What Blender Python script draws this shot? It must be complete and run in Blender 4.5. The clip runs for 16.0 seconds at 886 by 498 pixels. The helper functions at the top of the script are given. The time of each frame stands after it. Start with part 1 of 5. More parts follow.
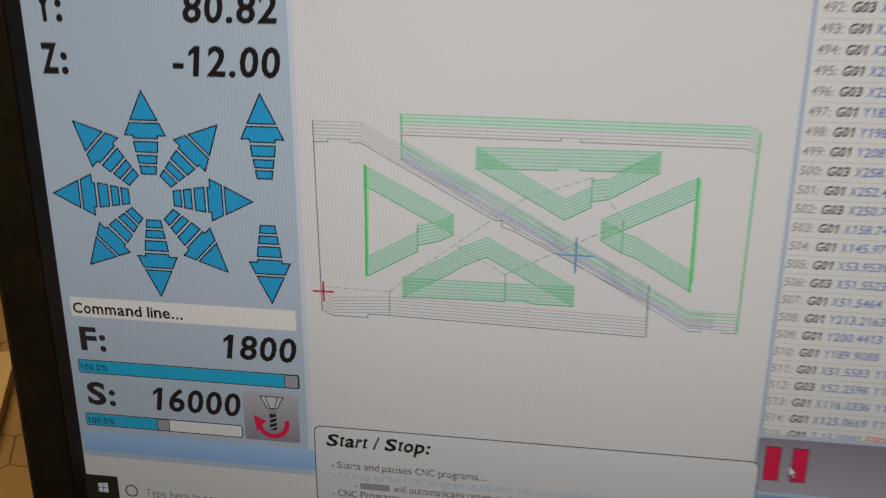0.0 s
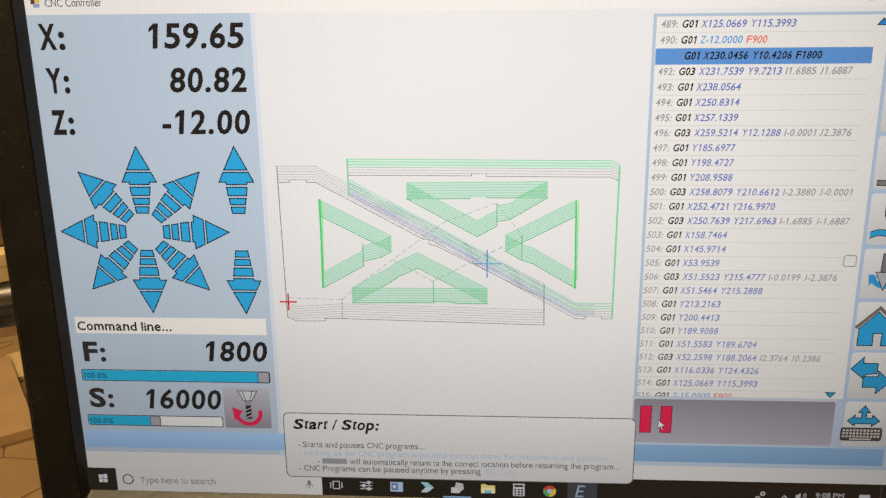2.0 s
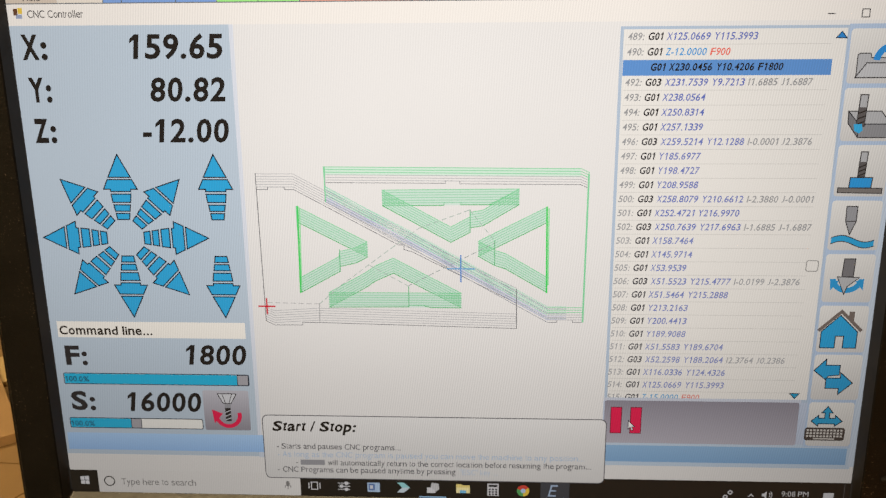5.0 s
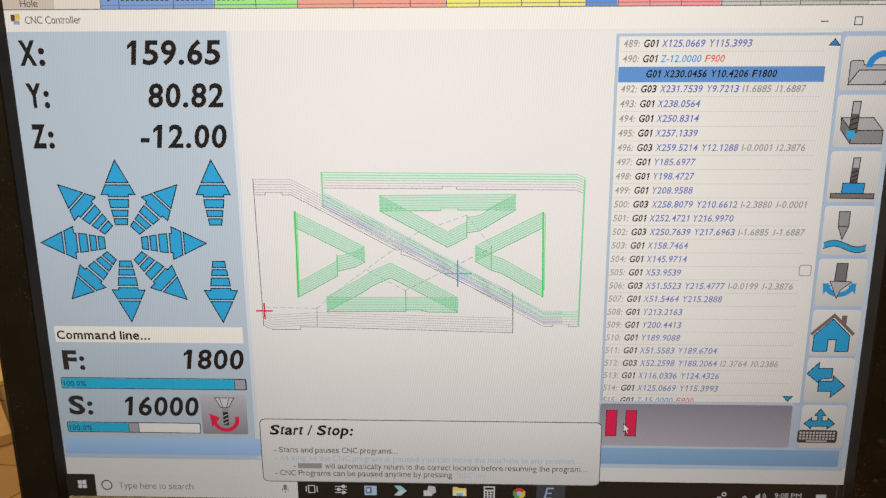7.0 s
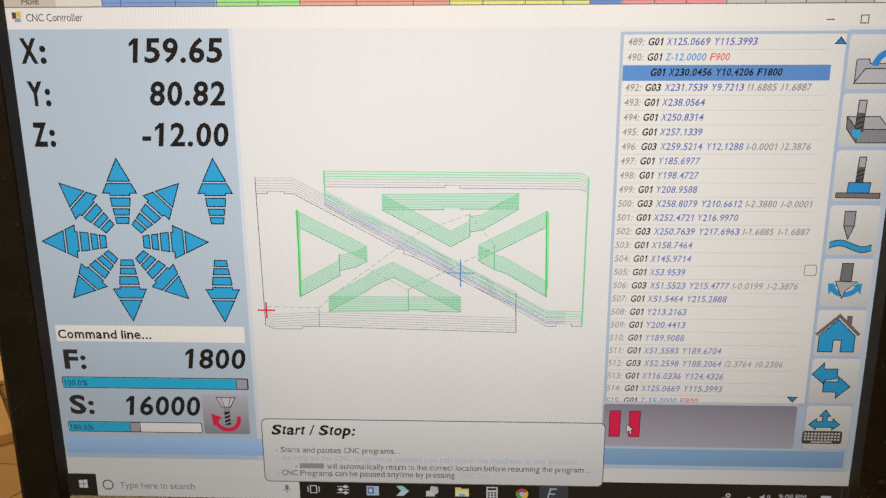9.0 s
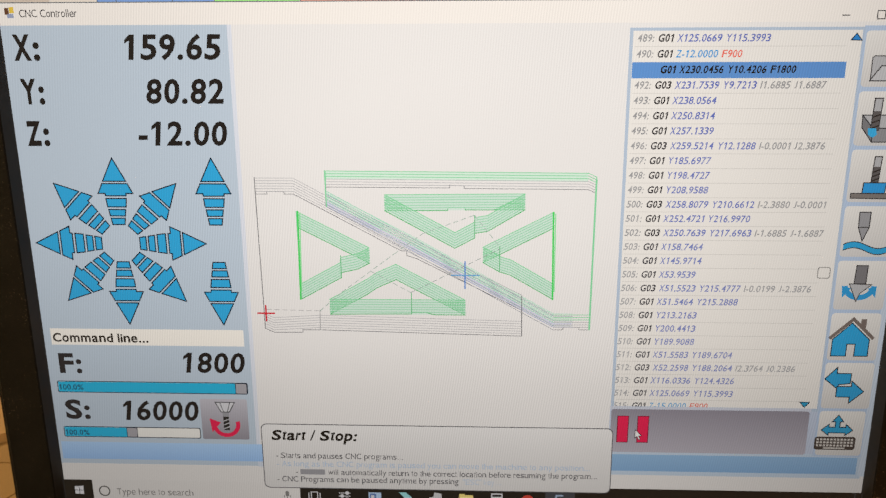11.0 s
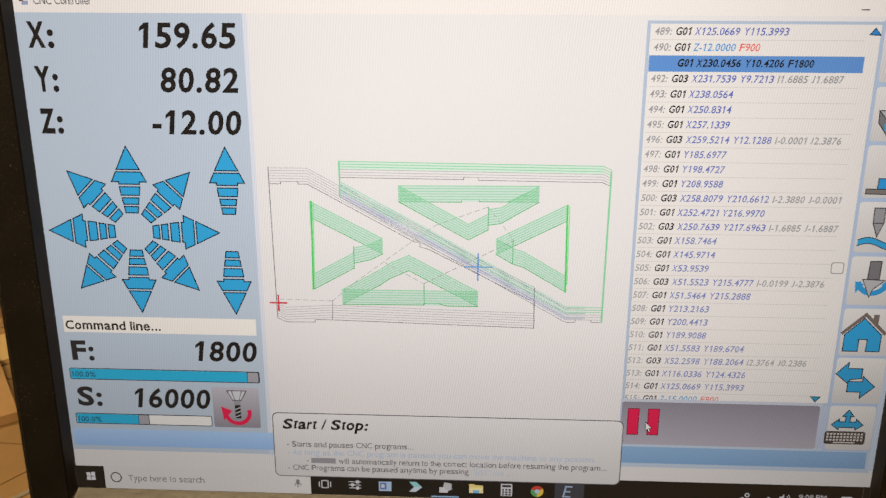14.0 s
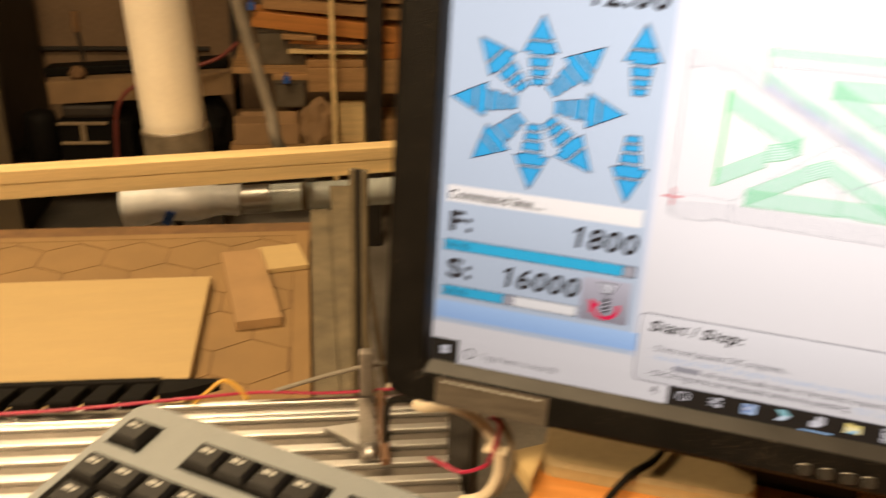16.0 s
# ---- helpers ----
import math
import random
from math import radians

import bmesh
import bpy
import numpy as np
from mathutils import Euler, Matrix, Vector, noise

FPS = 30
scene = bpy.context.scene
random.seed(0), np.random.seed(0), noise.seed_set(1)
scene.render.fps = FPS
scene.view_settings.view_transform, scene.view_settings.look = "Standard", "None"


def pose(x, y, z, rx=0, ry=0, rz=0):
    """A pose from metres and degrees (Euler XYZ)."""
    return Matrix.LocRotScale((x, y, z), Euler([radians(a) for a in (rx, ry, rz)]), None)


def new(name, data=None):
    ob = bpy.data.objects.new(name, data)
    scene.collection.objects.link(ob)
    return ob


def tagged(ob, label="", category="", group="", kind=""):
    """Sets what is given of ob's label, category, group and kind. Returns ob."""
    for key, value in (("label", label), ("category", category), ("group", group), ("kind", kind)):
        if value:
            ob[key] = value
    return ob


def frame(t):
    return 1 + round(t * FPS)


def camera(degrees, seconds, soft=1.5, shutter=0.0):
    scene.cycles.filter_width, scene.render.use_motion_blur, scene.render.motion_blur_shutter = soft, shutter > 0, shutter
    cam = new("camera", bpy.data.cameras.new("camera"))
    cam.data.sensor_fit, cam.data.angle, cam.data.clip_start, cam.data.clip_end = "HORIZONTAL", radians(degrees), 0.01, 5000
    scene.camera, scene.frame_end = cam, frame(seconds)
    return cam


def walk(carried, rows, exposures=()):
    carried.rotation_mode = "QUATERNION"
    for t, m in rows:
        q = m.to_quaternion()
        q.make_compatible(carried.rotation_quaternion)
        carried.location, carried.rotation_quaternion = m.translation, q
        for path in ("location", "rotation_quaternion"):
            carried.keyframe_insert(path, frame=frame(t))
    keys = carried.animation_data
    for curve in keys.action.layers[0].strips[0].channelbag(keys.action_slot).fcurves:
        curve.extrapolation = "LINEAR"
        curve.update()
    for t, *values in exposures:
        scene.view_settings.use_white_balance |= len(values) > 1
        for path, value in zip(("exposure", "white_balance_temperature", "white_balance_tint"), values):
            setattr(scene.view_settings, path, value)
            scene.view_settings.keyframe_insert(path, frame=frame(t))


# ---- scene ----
cam = camera(52.8, 16.0, soft=1.35, shutter=0.65)
ROWS = [
    (0.0, 0.1924, -0.2710, 1.4572, 66.88, 0.62, 8.93),
    (0.5, 0.1935, -0.3043, 1.4756, 66.81, 0.51, 6.27),
    (1.0, 0.1945, -0.3311, 1.4848, 67.11, 0.41, 5.03),
    (1.5, 0.2012, -0.3475, 1.4812, 68.66, 0.93, 4.26),
    (2.0, 0.1975, -0.3521, 1.4829, 68.86, 0.97, 3.45),
    (2.5, 0.1989, -0.3528, 1.4829, 69.16, 1.11, 3.03),
    (3.0, 0.2012, -0.3518, 1.4858, 68.68, 1.10, 2.70),
    (3.5, 0.2050, -0.3554, 1.4870, 68.73, 0.96, 2.66),
    (4.0, 0.2060, -0.3576, 1.4865, 68.94, 0.83, 2.86),
    (6.5, 0.2010, -0.3639, 1.4897, 69.15, 0.56, 2.31),
    (7.0, 0.2016, -0.3623, 1.4906, 69.01, 0.57, 2.18),
    (7.5, 0.2018, -0.3605, 1.4903, 68.96, 0.63, 2.20),
    (8.0, 0.2011, -0.3595, 1.4899, 68.91, 0.68, 2.29),
    (8.5, 0.2017, -0.3599, 1.4892, 68.96, 0.68, 2.37),
    (9.0, 0.2013, -0.3603, 1.4898, 68.97, 0.55, 2.35),
    (11.5, 0.1992, -0.3492, 1.4882, 68.67, 0.57, 2.40),
    (12.0, 0.2004, -0.3508, 1.4878, 68.78, 0.67, 2.51),
    (12.5, 0.1986, -0.3494, 1.4894, 68.45, 0.57, 2.37),
    (13.0, 0.1977, -0.3496, 1.4896, 68.35, 0.48, 2.32),
    (13.5, 0.1961, -0.3502, 1.4912, 68.05, 0.23, 2.26),
    (14.0, 0.1942, -0.3491, 1.4918, 67.66, 0.08, 2.68),
    (14.5, 0.1903, -0.3461, 1.4890, 67.26, 0.11, 3.63),
    (15.0, 0.1798, -0.3479, 1.4855, 67.04, -0.09, 5.93),
    (15.2, 0.1688, -0.3503, 1.4800, 67.22, -0.53, 7.32),
    (15.4, 0.1586, -0.3516, 1.4745, 66.91, -0.54, 9.52),
    (15.6, 0.1458, -0.3545, 1.4671, 66.59, -0.96, 11.90),
    (15.8, 0.1314, -0.3584, 1.4593, 66.19, -1.43, 14.76),
    (16.0, 0.1154, -0.3631, 1.4490, 65.93, -1.82, 17.83),
]
EXPOSURES = [(0.0, -0.72, 6330, 11), (0.5, -0.5, 6330, 11), (1.0, -0.15, 6330, 11), (1.5, 0.0, 6330, 11), (2.5, 0.05, 6350, 11), (4.0, 0.02, 6420, 11), (6.5, 0.0, 6500, 11), (13.5, 0.0, 6500, 12), (14.5, 0.05, 6500, 16), (15.1, 0.06, 6500, 16.5), (15.5, 0.17, 6500, 17), (16.0, 0.56, 6500, 18)]
walk(cam, [(t, pose(*p)) for t, *p in ROWS], EXPOSURES)

# ---------------------------------------------------------------- light
world = bpy.data.worlds.new("world")
scene.world = world
world.use_nodes = True
world.node_tree.nodes["Background"].inputs[0].default_value = (0.9, 0.55, 0.28, 1)
world.node_tree.nodes["Background"].inputs[1].default_value = 0.02


def ceiling_lamp(x, y, power, sx=1.2, sy=0.3, turn=0):
    data = bpy.data.lights.new("tube_light", "AREA")
    data.shape, data.size, data.size_y = "RECTANGLE", sx, sy
    data.energy, data.color = power, (1.0, 0.755, 0.41)
    ob = new("tube_light", data)
    ob.matrix_world = pose(x, y, 2.60, 0, 0, turn)
    return ob


ceiling_lamp(-1.3, 1.0, 25, turn=26)
ceiling_lamp(-0.4, -1.4, 76)

# ---------------------------------------------------------------- materials


def linear(c):
    return tuple((v / 255 / 12.92 if v <= 10 else ((v / 255 + 0.055) / 1.055) ** 2.4) for v in c)


def surface(name, colour, rough=0.5, metal=0.0, scale=20.0, vary=0.25, fine=300.0, bump=0.1, stretch=(1, 1, 1), second=None, spec=0.5):
    """A procedural surface with variation at two scales and fine relief."""
    m = bpy.data.materials.new(name)
    m.use_nodes = True
    n, l = m.node_tree.nodes, m.node_tree.links
    b = n["Principled BSDF"]
    b.inputs["Metallic"].default_value = metal
    b.inputs["Specular IOR Level"].default_value = spec
    tc, mp = n.new("ShaderNodeTexCoord"), n.new("ShaderNodeMapping")
    mp.inputs["Scale"].default_value = stretch
    l.new(tc.outputs["Object"], mp.inputs["Vector"])
    big, small = n.new("ShaderNodeTexNoise"), n.new("ShaderNodeTexNoise")
    big.inputs["Scale"].default_value, big.inputs["Detail"].default_value = scale, 5
    small.inputs["Scale"].default_value, small.inputs["Detail"].default_value = fine, 3
    l.new(mp.outputs[0], big.inputs["Vector"])
    l.new(mp.outputs[0], small.inputs["Vector"])
    mixn = n.new("ShaderNodeMath")
    mixn.operation = "MULTIPLY_ADD"
    l.new(small.outputs["Fac"], mixn.inputs[0])
    mixn.inputs[1].default_value = 0.45
    l.new(big.outputs["Fac"], mixn.inputs[2])
    ramp = n.new("ShaderNodeValToRGB")
    dark = tuple(c * (1 - vary) for c in colour)
    light = second or tuple(min(1, c * (1 + vary)) for c in colour)
    ramp.color_ramp.elements[0].position, ramp.color_ramp.elements[1].position = 0.45, 1.0
    ramp.color_ramp.elements[0].color, ramp.color_ramp.elements[1].color = (*dark, 1), (*light, 1)
    l.new(mixn.outputs[0], ramp.inputs["Fac"])
    l.new(ramp.outputs[0], b.inputs["Base Color"])
    rr = n.new("ShaderNodeMapRange")
    rr.inputs["To Min"].default_value, rr.inputs["To Max"].default_value = max(0.02, rough - 0.1), min(1, rough + 0.12)
    l.new(big.outputs["Fac"], rr.inputs["Value"])
    l.new(rr.outputs[0], b.inputs["Roughness"])
    bp = n.new("ShaderNodeBump")
    bp.inputs["Strength"].default_value, bp.inputs["Distance"].default_value = bump, 0.001
    l.new(small.outputs["Fac"], bp.inputs["Height"])
    l.new(bp.outputs[0], b.inputs["Normal"])
    return m


def speckled(name, colour, dust):
    """Grained dark plastic with specks of dust."""
    m = surface(name, colour, rough=0.5, scale=60, vary=0.3, fine=1500, bump=0.35, spec=0.17)
    n, l = m.node_tree.nodes, m.node_tree.links
    b = n["Principled BSDF"]
    old = b.inputs["Base Color"].links[0].from_socket
    tc, vo = n.new("ShaderNodeTexCoord"), n.new("ShaderNodeTexNoise")
    vo.inputs["Scale"].default_value, vo.inputs["Detail"].default_value = 1300, 2
    l.new(tc.outputs["Object"], vo.inputs["Vector"])
    area = n.new("ShaderNodeTexNoise")
    area.inputs["Scale"].default_value = 35
    l.new(tc.outputs["Object"], area.inputs["Vector"])
    add = n.new("ShaderNodeMath")
    add.operation = "MULTIPLY_ADD"
    l.new(area.outputs["Fac"], add.inputs[0])
    add.inputs[1].default_value = 0.35
    l.new(vo.outputs["Fac"], add.inputs[2])
    st = n.new("ShaderNodeMapRange")
    st.inputs["From Min"].default_value, st.inputs["From Max"].default_value = 0.865, 0.95
    l.new(add.outputs[0], st.inputs["Value"])
    mx = n.new("ShaderNodeMix")
    mx.data_type = "RGBA"
    l.new(st.outputs[0], mx.inputs["Factor"])
    l.new(old, mx.inputs["A"])
    mx.inputs["B"].default_value = (*dust, 1)
    l.new(mx.outputs["Result"], b.inputs["Base Color"])
    return m


def shown(c):
    """A display colour, a little warm as the panel gives it."""
    r, g, b = linear(c)
    return r * 1.02, g, b * 0.99


LIT = {}
GAIN = 1.10
# viewing-angle dimming put into the emission, lower to upper edge, then side to side
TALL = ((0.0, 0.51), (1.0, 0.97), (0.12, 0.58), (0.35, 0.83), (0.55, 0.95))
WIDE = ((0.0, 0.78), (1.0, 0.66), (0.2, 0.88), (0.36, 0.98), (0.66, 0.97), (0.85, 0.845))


def lit(r, g, b, to=None):
    """A colour of the display; with `to` it runs from the upper to the lower edge of its patch."""
    key = (r, g, b, to)
    if key in LIT:
        return LIT[key]
    m = bpy.data.materials.new("display")
    m.use_nodes = True
    n, l = m.node_tree.nodes, m.node_tree.links
    p = n["Principled BSDF"]
    p.inputs["Base Color"].default_value = (0.012, 0.012, 0.013, 1)
    p.inputs["Roughness"].default_value = 0.42
    p.inputs["Specular IOR Level"].default_value = 0.12
    tc = n.new("ShaderNodeTexCoord")
    # soft clouds of uneven backlight; viewing-angle dimming is painted in by height and width
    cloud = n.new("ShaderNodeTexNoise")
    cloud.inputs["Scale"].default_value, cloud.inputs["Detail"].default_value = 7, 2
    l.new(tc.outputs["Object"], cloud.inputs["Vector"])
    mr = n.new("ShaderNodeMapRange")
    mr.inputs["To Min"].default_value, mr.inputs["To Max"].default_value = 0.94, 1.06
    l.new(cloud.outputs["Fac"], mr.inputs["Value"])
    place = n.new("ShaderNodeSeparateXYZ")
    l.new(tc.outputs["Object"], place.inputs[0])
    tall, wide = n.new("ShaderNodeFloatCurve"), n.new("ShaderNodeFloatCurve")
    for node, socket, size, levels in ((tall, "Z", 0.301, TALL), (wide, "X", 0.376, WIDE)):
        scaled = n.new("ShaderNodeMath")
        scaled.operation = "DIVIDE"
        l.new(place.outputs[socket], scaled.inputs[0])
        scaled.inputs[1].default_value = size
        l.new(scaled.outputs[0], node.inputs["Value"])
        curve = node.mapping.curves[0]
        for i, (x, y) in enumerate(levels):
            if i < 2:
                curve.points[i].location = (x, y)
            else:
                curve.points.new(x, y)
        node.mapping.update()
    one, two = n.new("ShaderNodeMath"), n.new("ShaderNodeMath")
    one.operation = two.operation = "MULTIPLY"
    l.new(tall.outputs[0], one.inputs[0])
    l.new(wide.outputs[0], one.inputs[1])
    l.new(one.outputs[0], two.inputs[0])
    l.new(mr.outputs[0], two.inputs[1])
    # the panel's own columns of cells
    cells = n.new("ShaderNodeTexWave")
    cells.wave_type, cells.bands_direction, cells.wave_profile = "BANDS", "X", "SIN"
    cells.inputs["Scale"].default_value = 0.314159 / 0.000294
    l.new(tc.outputs["Object"], cells.inputs["Vector"])
    column = n.new("ShaderNodeMapRange")
    column.inputs["To Min"].default_value, column.inputs["To Max"].default_value = 0.95, 1.05
    l.new(cells.outputs["Fac"], column.inputs["Value"])
    lines = n.new("ShaderNodeMath")
    lines.operation = "MULTIPLY"
    l.new(two.outputs[0], lines.inputs[0])
    l.new(column.outputs[0], lines.inputs[1])
    # camera moiré painted into the emission as faint broader bands, stronger in some places
    moire = n.new("ShaderNodeTexWave")
    moire.wave_type, moire.bands_direction, moire.wave_profile = "BANDS", "X", "SIN"
    moire.inputs["Scale"].default_value = 0.314159 / 0.00112
    moire.inputs["Distortion"].default_value, moire.inputs["Detail"].default_value, moire.inputs["Detail Scale"].default_value = 14.0, 0.0, 0.035
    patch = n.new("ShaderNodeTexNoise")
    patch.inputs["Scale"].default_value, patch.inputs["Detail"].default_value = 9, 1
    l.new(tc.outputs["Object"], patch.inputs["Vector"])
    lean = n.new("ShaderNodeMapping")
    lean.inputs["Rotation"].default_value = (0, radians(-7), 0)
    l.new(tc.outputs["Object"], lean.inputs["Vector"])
    l.new(lean.outputs[0], moire.inputs["Vector"])
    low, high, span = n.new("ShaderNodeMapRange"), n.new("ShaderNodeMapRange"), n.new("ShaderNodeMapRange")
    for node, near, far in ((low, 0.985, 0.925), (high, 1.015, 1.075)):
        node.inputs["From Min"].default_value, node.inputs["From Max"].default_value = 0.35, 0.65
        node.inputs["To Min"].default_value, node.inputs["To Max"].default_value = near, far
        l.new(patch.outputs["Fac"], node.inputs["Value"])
    l.new(moire.outputs["Fac"], span.inputs["Value"])
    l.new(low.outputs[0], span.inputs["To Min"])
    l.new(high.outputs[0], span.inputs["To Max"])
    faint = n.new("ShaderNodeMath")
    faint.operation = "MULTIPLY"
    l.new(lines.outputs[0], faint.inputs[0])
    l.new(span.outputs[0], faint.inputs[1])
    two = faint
    gain = n.new("ShaderNodeMath")
    gain.operation = "MULTIPLY"
    gain.inputs[1].default_value = GAIN
    l.new(two.outputs[0], gain.inputs[0])
    l.new(gain.outputs[0], p.inputs["Emission Strength"])
    if to:
        sep, ramp = n.new("ShaderNodeSeparateXYZ"), n.new("ShaderNodeValToRGB")
        l.new(tc.outputs["Generated"], sep.inputs[0])
        l.new(sep.outputs["Z"], ramp.inputs["Fac"])
        ramp.color_ramp.elements[0].color = (*shown(to), 1)
        ramp.color_ramp.elements[1].color = (*shown((r, g, b)), 1)
        l.new(ramp.outputs[0], p.inputs["Emission Color"])
    else:
        p.inputs["Emission Color"].default_value = (*shown((r, g, b)), 1)
    LIT[key] = m
    return m


PLASTIC = speckled("black_plastic", (0.0046, 0.0038, 0.0031), (0.085, 0.066, 0.05))
LEDGE = surface("bezel_lip", (0.010, 0.0085, 0.007), rough=0.36, scale=40, bump=0.1)
GREY_PLASTIC = surface("grey_plastic", (0.215, 0.235, 0.245), rough=0.5, scale=30, vary=0.12, fine=900, bump=0.15)
KEY_PLASTIC = surface("key_plastic", (0.010, 0.009, 0.0085), rough=0.5, scale=60, fine=900, bump=0.2, spec=0.3)
KEY_PRINT = surface("key_print", (0.42, 0.42, 0.40), rough=0.6)
STICKER = surface("brushed_label", (0.12, 0.10, 0.08), rough=0.4, metal=0.3, scale=50, stretch=(1, 1, 8))
SILVER = surface("badge_silver", (0.10, 0.094, 0.085), rough=0.4, metal=0.8, scale=80)
ALU = surface("aluminium", (0.53, 0.52, 0.50), rough=0.36, metal=1.0, scale=12, vary=0.12, fine=250, bump=0.06, stretch=(0.15, 4, 4))
ALU_DUSTY = surface("dusty_aluminium", (0.155, 0.124, 0.076), rough=0.7, metal=0.1, scale=18, vary=0.45, fine=300, bump=0.3)
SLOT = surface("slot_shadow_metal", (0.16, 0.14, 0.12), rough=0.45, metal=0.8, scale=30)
STEEL = surface("steel", (0.30, 0.27, 0.24), rough=0.4, metal=0.9, scale=30, vary=0.3)
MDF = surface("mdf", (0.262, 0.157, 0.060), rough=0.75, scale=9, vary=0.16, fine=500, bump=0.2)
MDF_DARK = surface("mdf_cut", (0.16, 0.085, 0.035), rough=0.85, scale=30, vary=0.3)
MDF_BLOCK = surface("mdf_block", (0.350, 0.212, 0.092), rough=0.75, scale=14, vary=0.15, fine=500, bump=0.2)
PLY = surface("birch_plywood", (0.50, 0.358, 0.162), rough=0.6, scale=6, vary=0.06, fine=60, bump=0.05, stretch=(1, 6, 6))
PINE = surface("pine", (0.82, 0.60, 0.29), rough=0.6, scale=5, vary=0.2, fine=50, bump=0.2, stretch=(0.4, 9, 9))
PINE_RAW = surface("stored_timber", (0.42, 0.24, 0.10), rough=0.7, scale=5, vary=0.35, fine=60, bump=0.25, stretch=(0.5, 8, 8))
ORANGE_WOOD = surface("varnished_wood", (0.55, 0.22, 0.05), rough=0.45, scale=6, vary=0.3, fine=70, bump=0.15, stretch=(0.5, 8, 8))
PVC = surface("pvc", (0.92, 0.83, 0.68), rough=0.4, scale=6, vary=0.1, fine=120, bump=0.05)
GREY_HOSE = surface("grey_hose", (0.20, 0.17, 0.13), rough=0.6, scale=20)
BAG = surface("milky_plastic", (0.86, 0.92, 0.96), rough=0.35, scale=9, vary=0.2, fine=60, bump=0.4)
CLEAR_GREY = surface("clear_plastic", (0.68, 0.74, 0.72), rough=0.2, scale=14, vary=0.3)
BLUE_TAPE = surface("blue_tape", (0.03, 0.10, 0.40), rough=0.5)
CARD = surface("cardboard", (0.36, 0.22, 0.11), rough=0.8, scale=8, vary=0.2)
# a darker copy of the cardboard, for the long box
DARK_CARD = surface("dark_cardboard", (0.22, 0.135, 0.065), rough=0.85, scale=7, vary=0.25)
COLLAR = surface("smoky_plastic", (0.20, 0.16, 0.11), rough=0.35, scale=20, vary=0.4)
TAN = surface("tan_board", (0.34, 0.25, 0.12), rough=0.6, scale=9, vary=0.2, fine=200)
BLACK = surface("black_rubber", (0.005, 0.0042, 0.0035), rough=0.65, scale=40, spec=0.1)
DARK_METAL = surface("dark_metal", (0.035, 0.03, 0.026), rough=0.5, metal=0.4, scale=20)
BIN = surface("bin_plastic", (0.12, 0.095, 0.065), rough=0.5, scale=20, vary=0.25)
NEAR_BLACK = surface("near_black_paint", (0.022, 0.015, 0.010), rough=0.6, scale=12, vary=0.35)
RUSTY = surface("rusty_steel", (0.16, 0.085, 0.045), rough=0.55, metal=0.4, scale=60, vary=0.4)
DIM_PANEL = surface("dim_panel", (0.085, 0.060, 0.032), rough=0.7, scale=6, vary=0.25)
BRACKET = surface("dull_bracket", (0.30, 0.22, 0.13), rough=0.5, metal=0.3, scale=30)
RED = surface("red_wire", (0.36, 0.018, 0.055), rough=0.4)
DARK_RED = surface("dark_red_cable", (0.16, 0.03, 0.02), rough=0.6)
YELLOW = surface("yellow_wire", (0.60, 0.32, 0.03), rough=0.4)
CREAM = surface("cream_sleeve", (0.62, 0.52, 0.38), rough=0.5, scale=60)
WALL = surface("workshop_wall", (0.20, 0.127, 0.072), rough=0.85, scale=2.5, vary=0.25, fine=60, bump=0.2)
CONCRETE = surface("concrete", (0.22, 0.20, 0.17), rough=0.85, scale=3, vary=0.3, fine=80, bump=0.3)
CEIL = surface("ceiling_paint", (0.6, 0.55, 0.48), rough=0.9, scale=2, vary=0.08)
TUBE = bpy.data.materials.new("lamp_glow")
TUBE.use_nodes = True
TUBE.node_tree.nodes["Principled BSDF"].inputs["Emission Color"].default_value = (1.0, 0.755, 0.41, 1)
TUBE.node_tree.nodes["Principled BSDF"].inputs["Emission Strength"].default_value = 6

# ---------------------------------------------------------------- building helpers


def thing(name, label, category, m, group="", kind=""):
    ob = new(name)
    ob.matrix_world = m
    ob.empty_display_size = 0.05
    return tagged(ob, label, category, group, kind)


def part(name, bm, material, parent=None, label=""):
    me = bpy.data.meshes.new(name)
    bm.to_mesh(me)
    bm.free()
    for mt in material if isinstance(material, (list, tuple)) else [material]:
        me.materials.append(mt)
    ob = new(name, me)
    if parent:
        ob.parent = parent
    return tagged(ob, label)


def boxed(*boxes, bevel=0.0, seg=2):
    """A mesh of boxes (x0, y0, z0, x1, y1, z1), with bevelled edges."""
    bm = bmesh.new()
    for x0, y0, z0, x1, y1, z1 in boxes:
        v = bmesh.ops.create_cube(bm, size=1)["verts"]
        for q in v:
            q.co = Vector((x0 if q.co.x < 0 else x1, y0 if q.co.y < 0 else y1, z0 if q.co.z < 0 else z1))
    if bevel:
        bmesh.ops.bevel(bm, geom=bm.edges[:], offset=bevel, segments=seg, affect="EDGES", profile=0.6)
    return bm


def smooth(bm):
    for f in bm.faces:
        f.smooth = True
    return bm


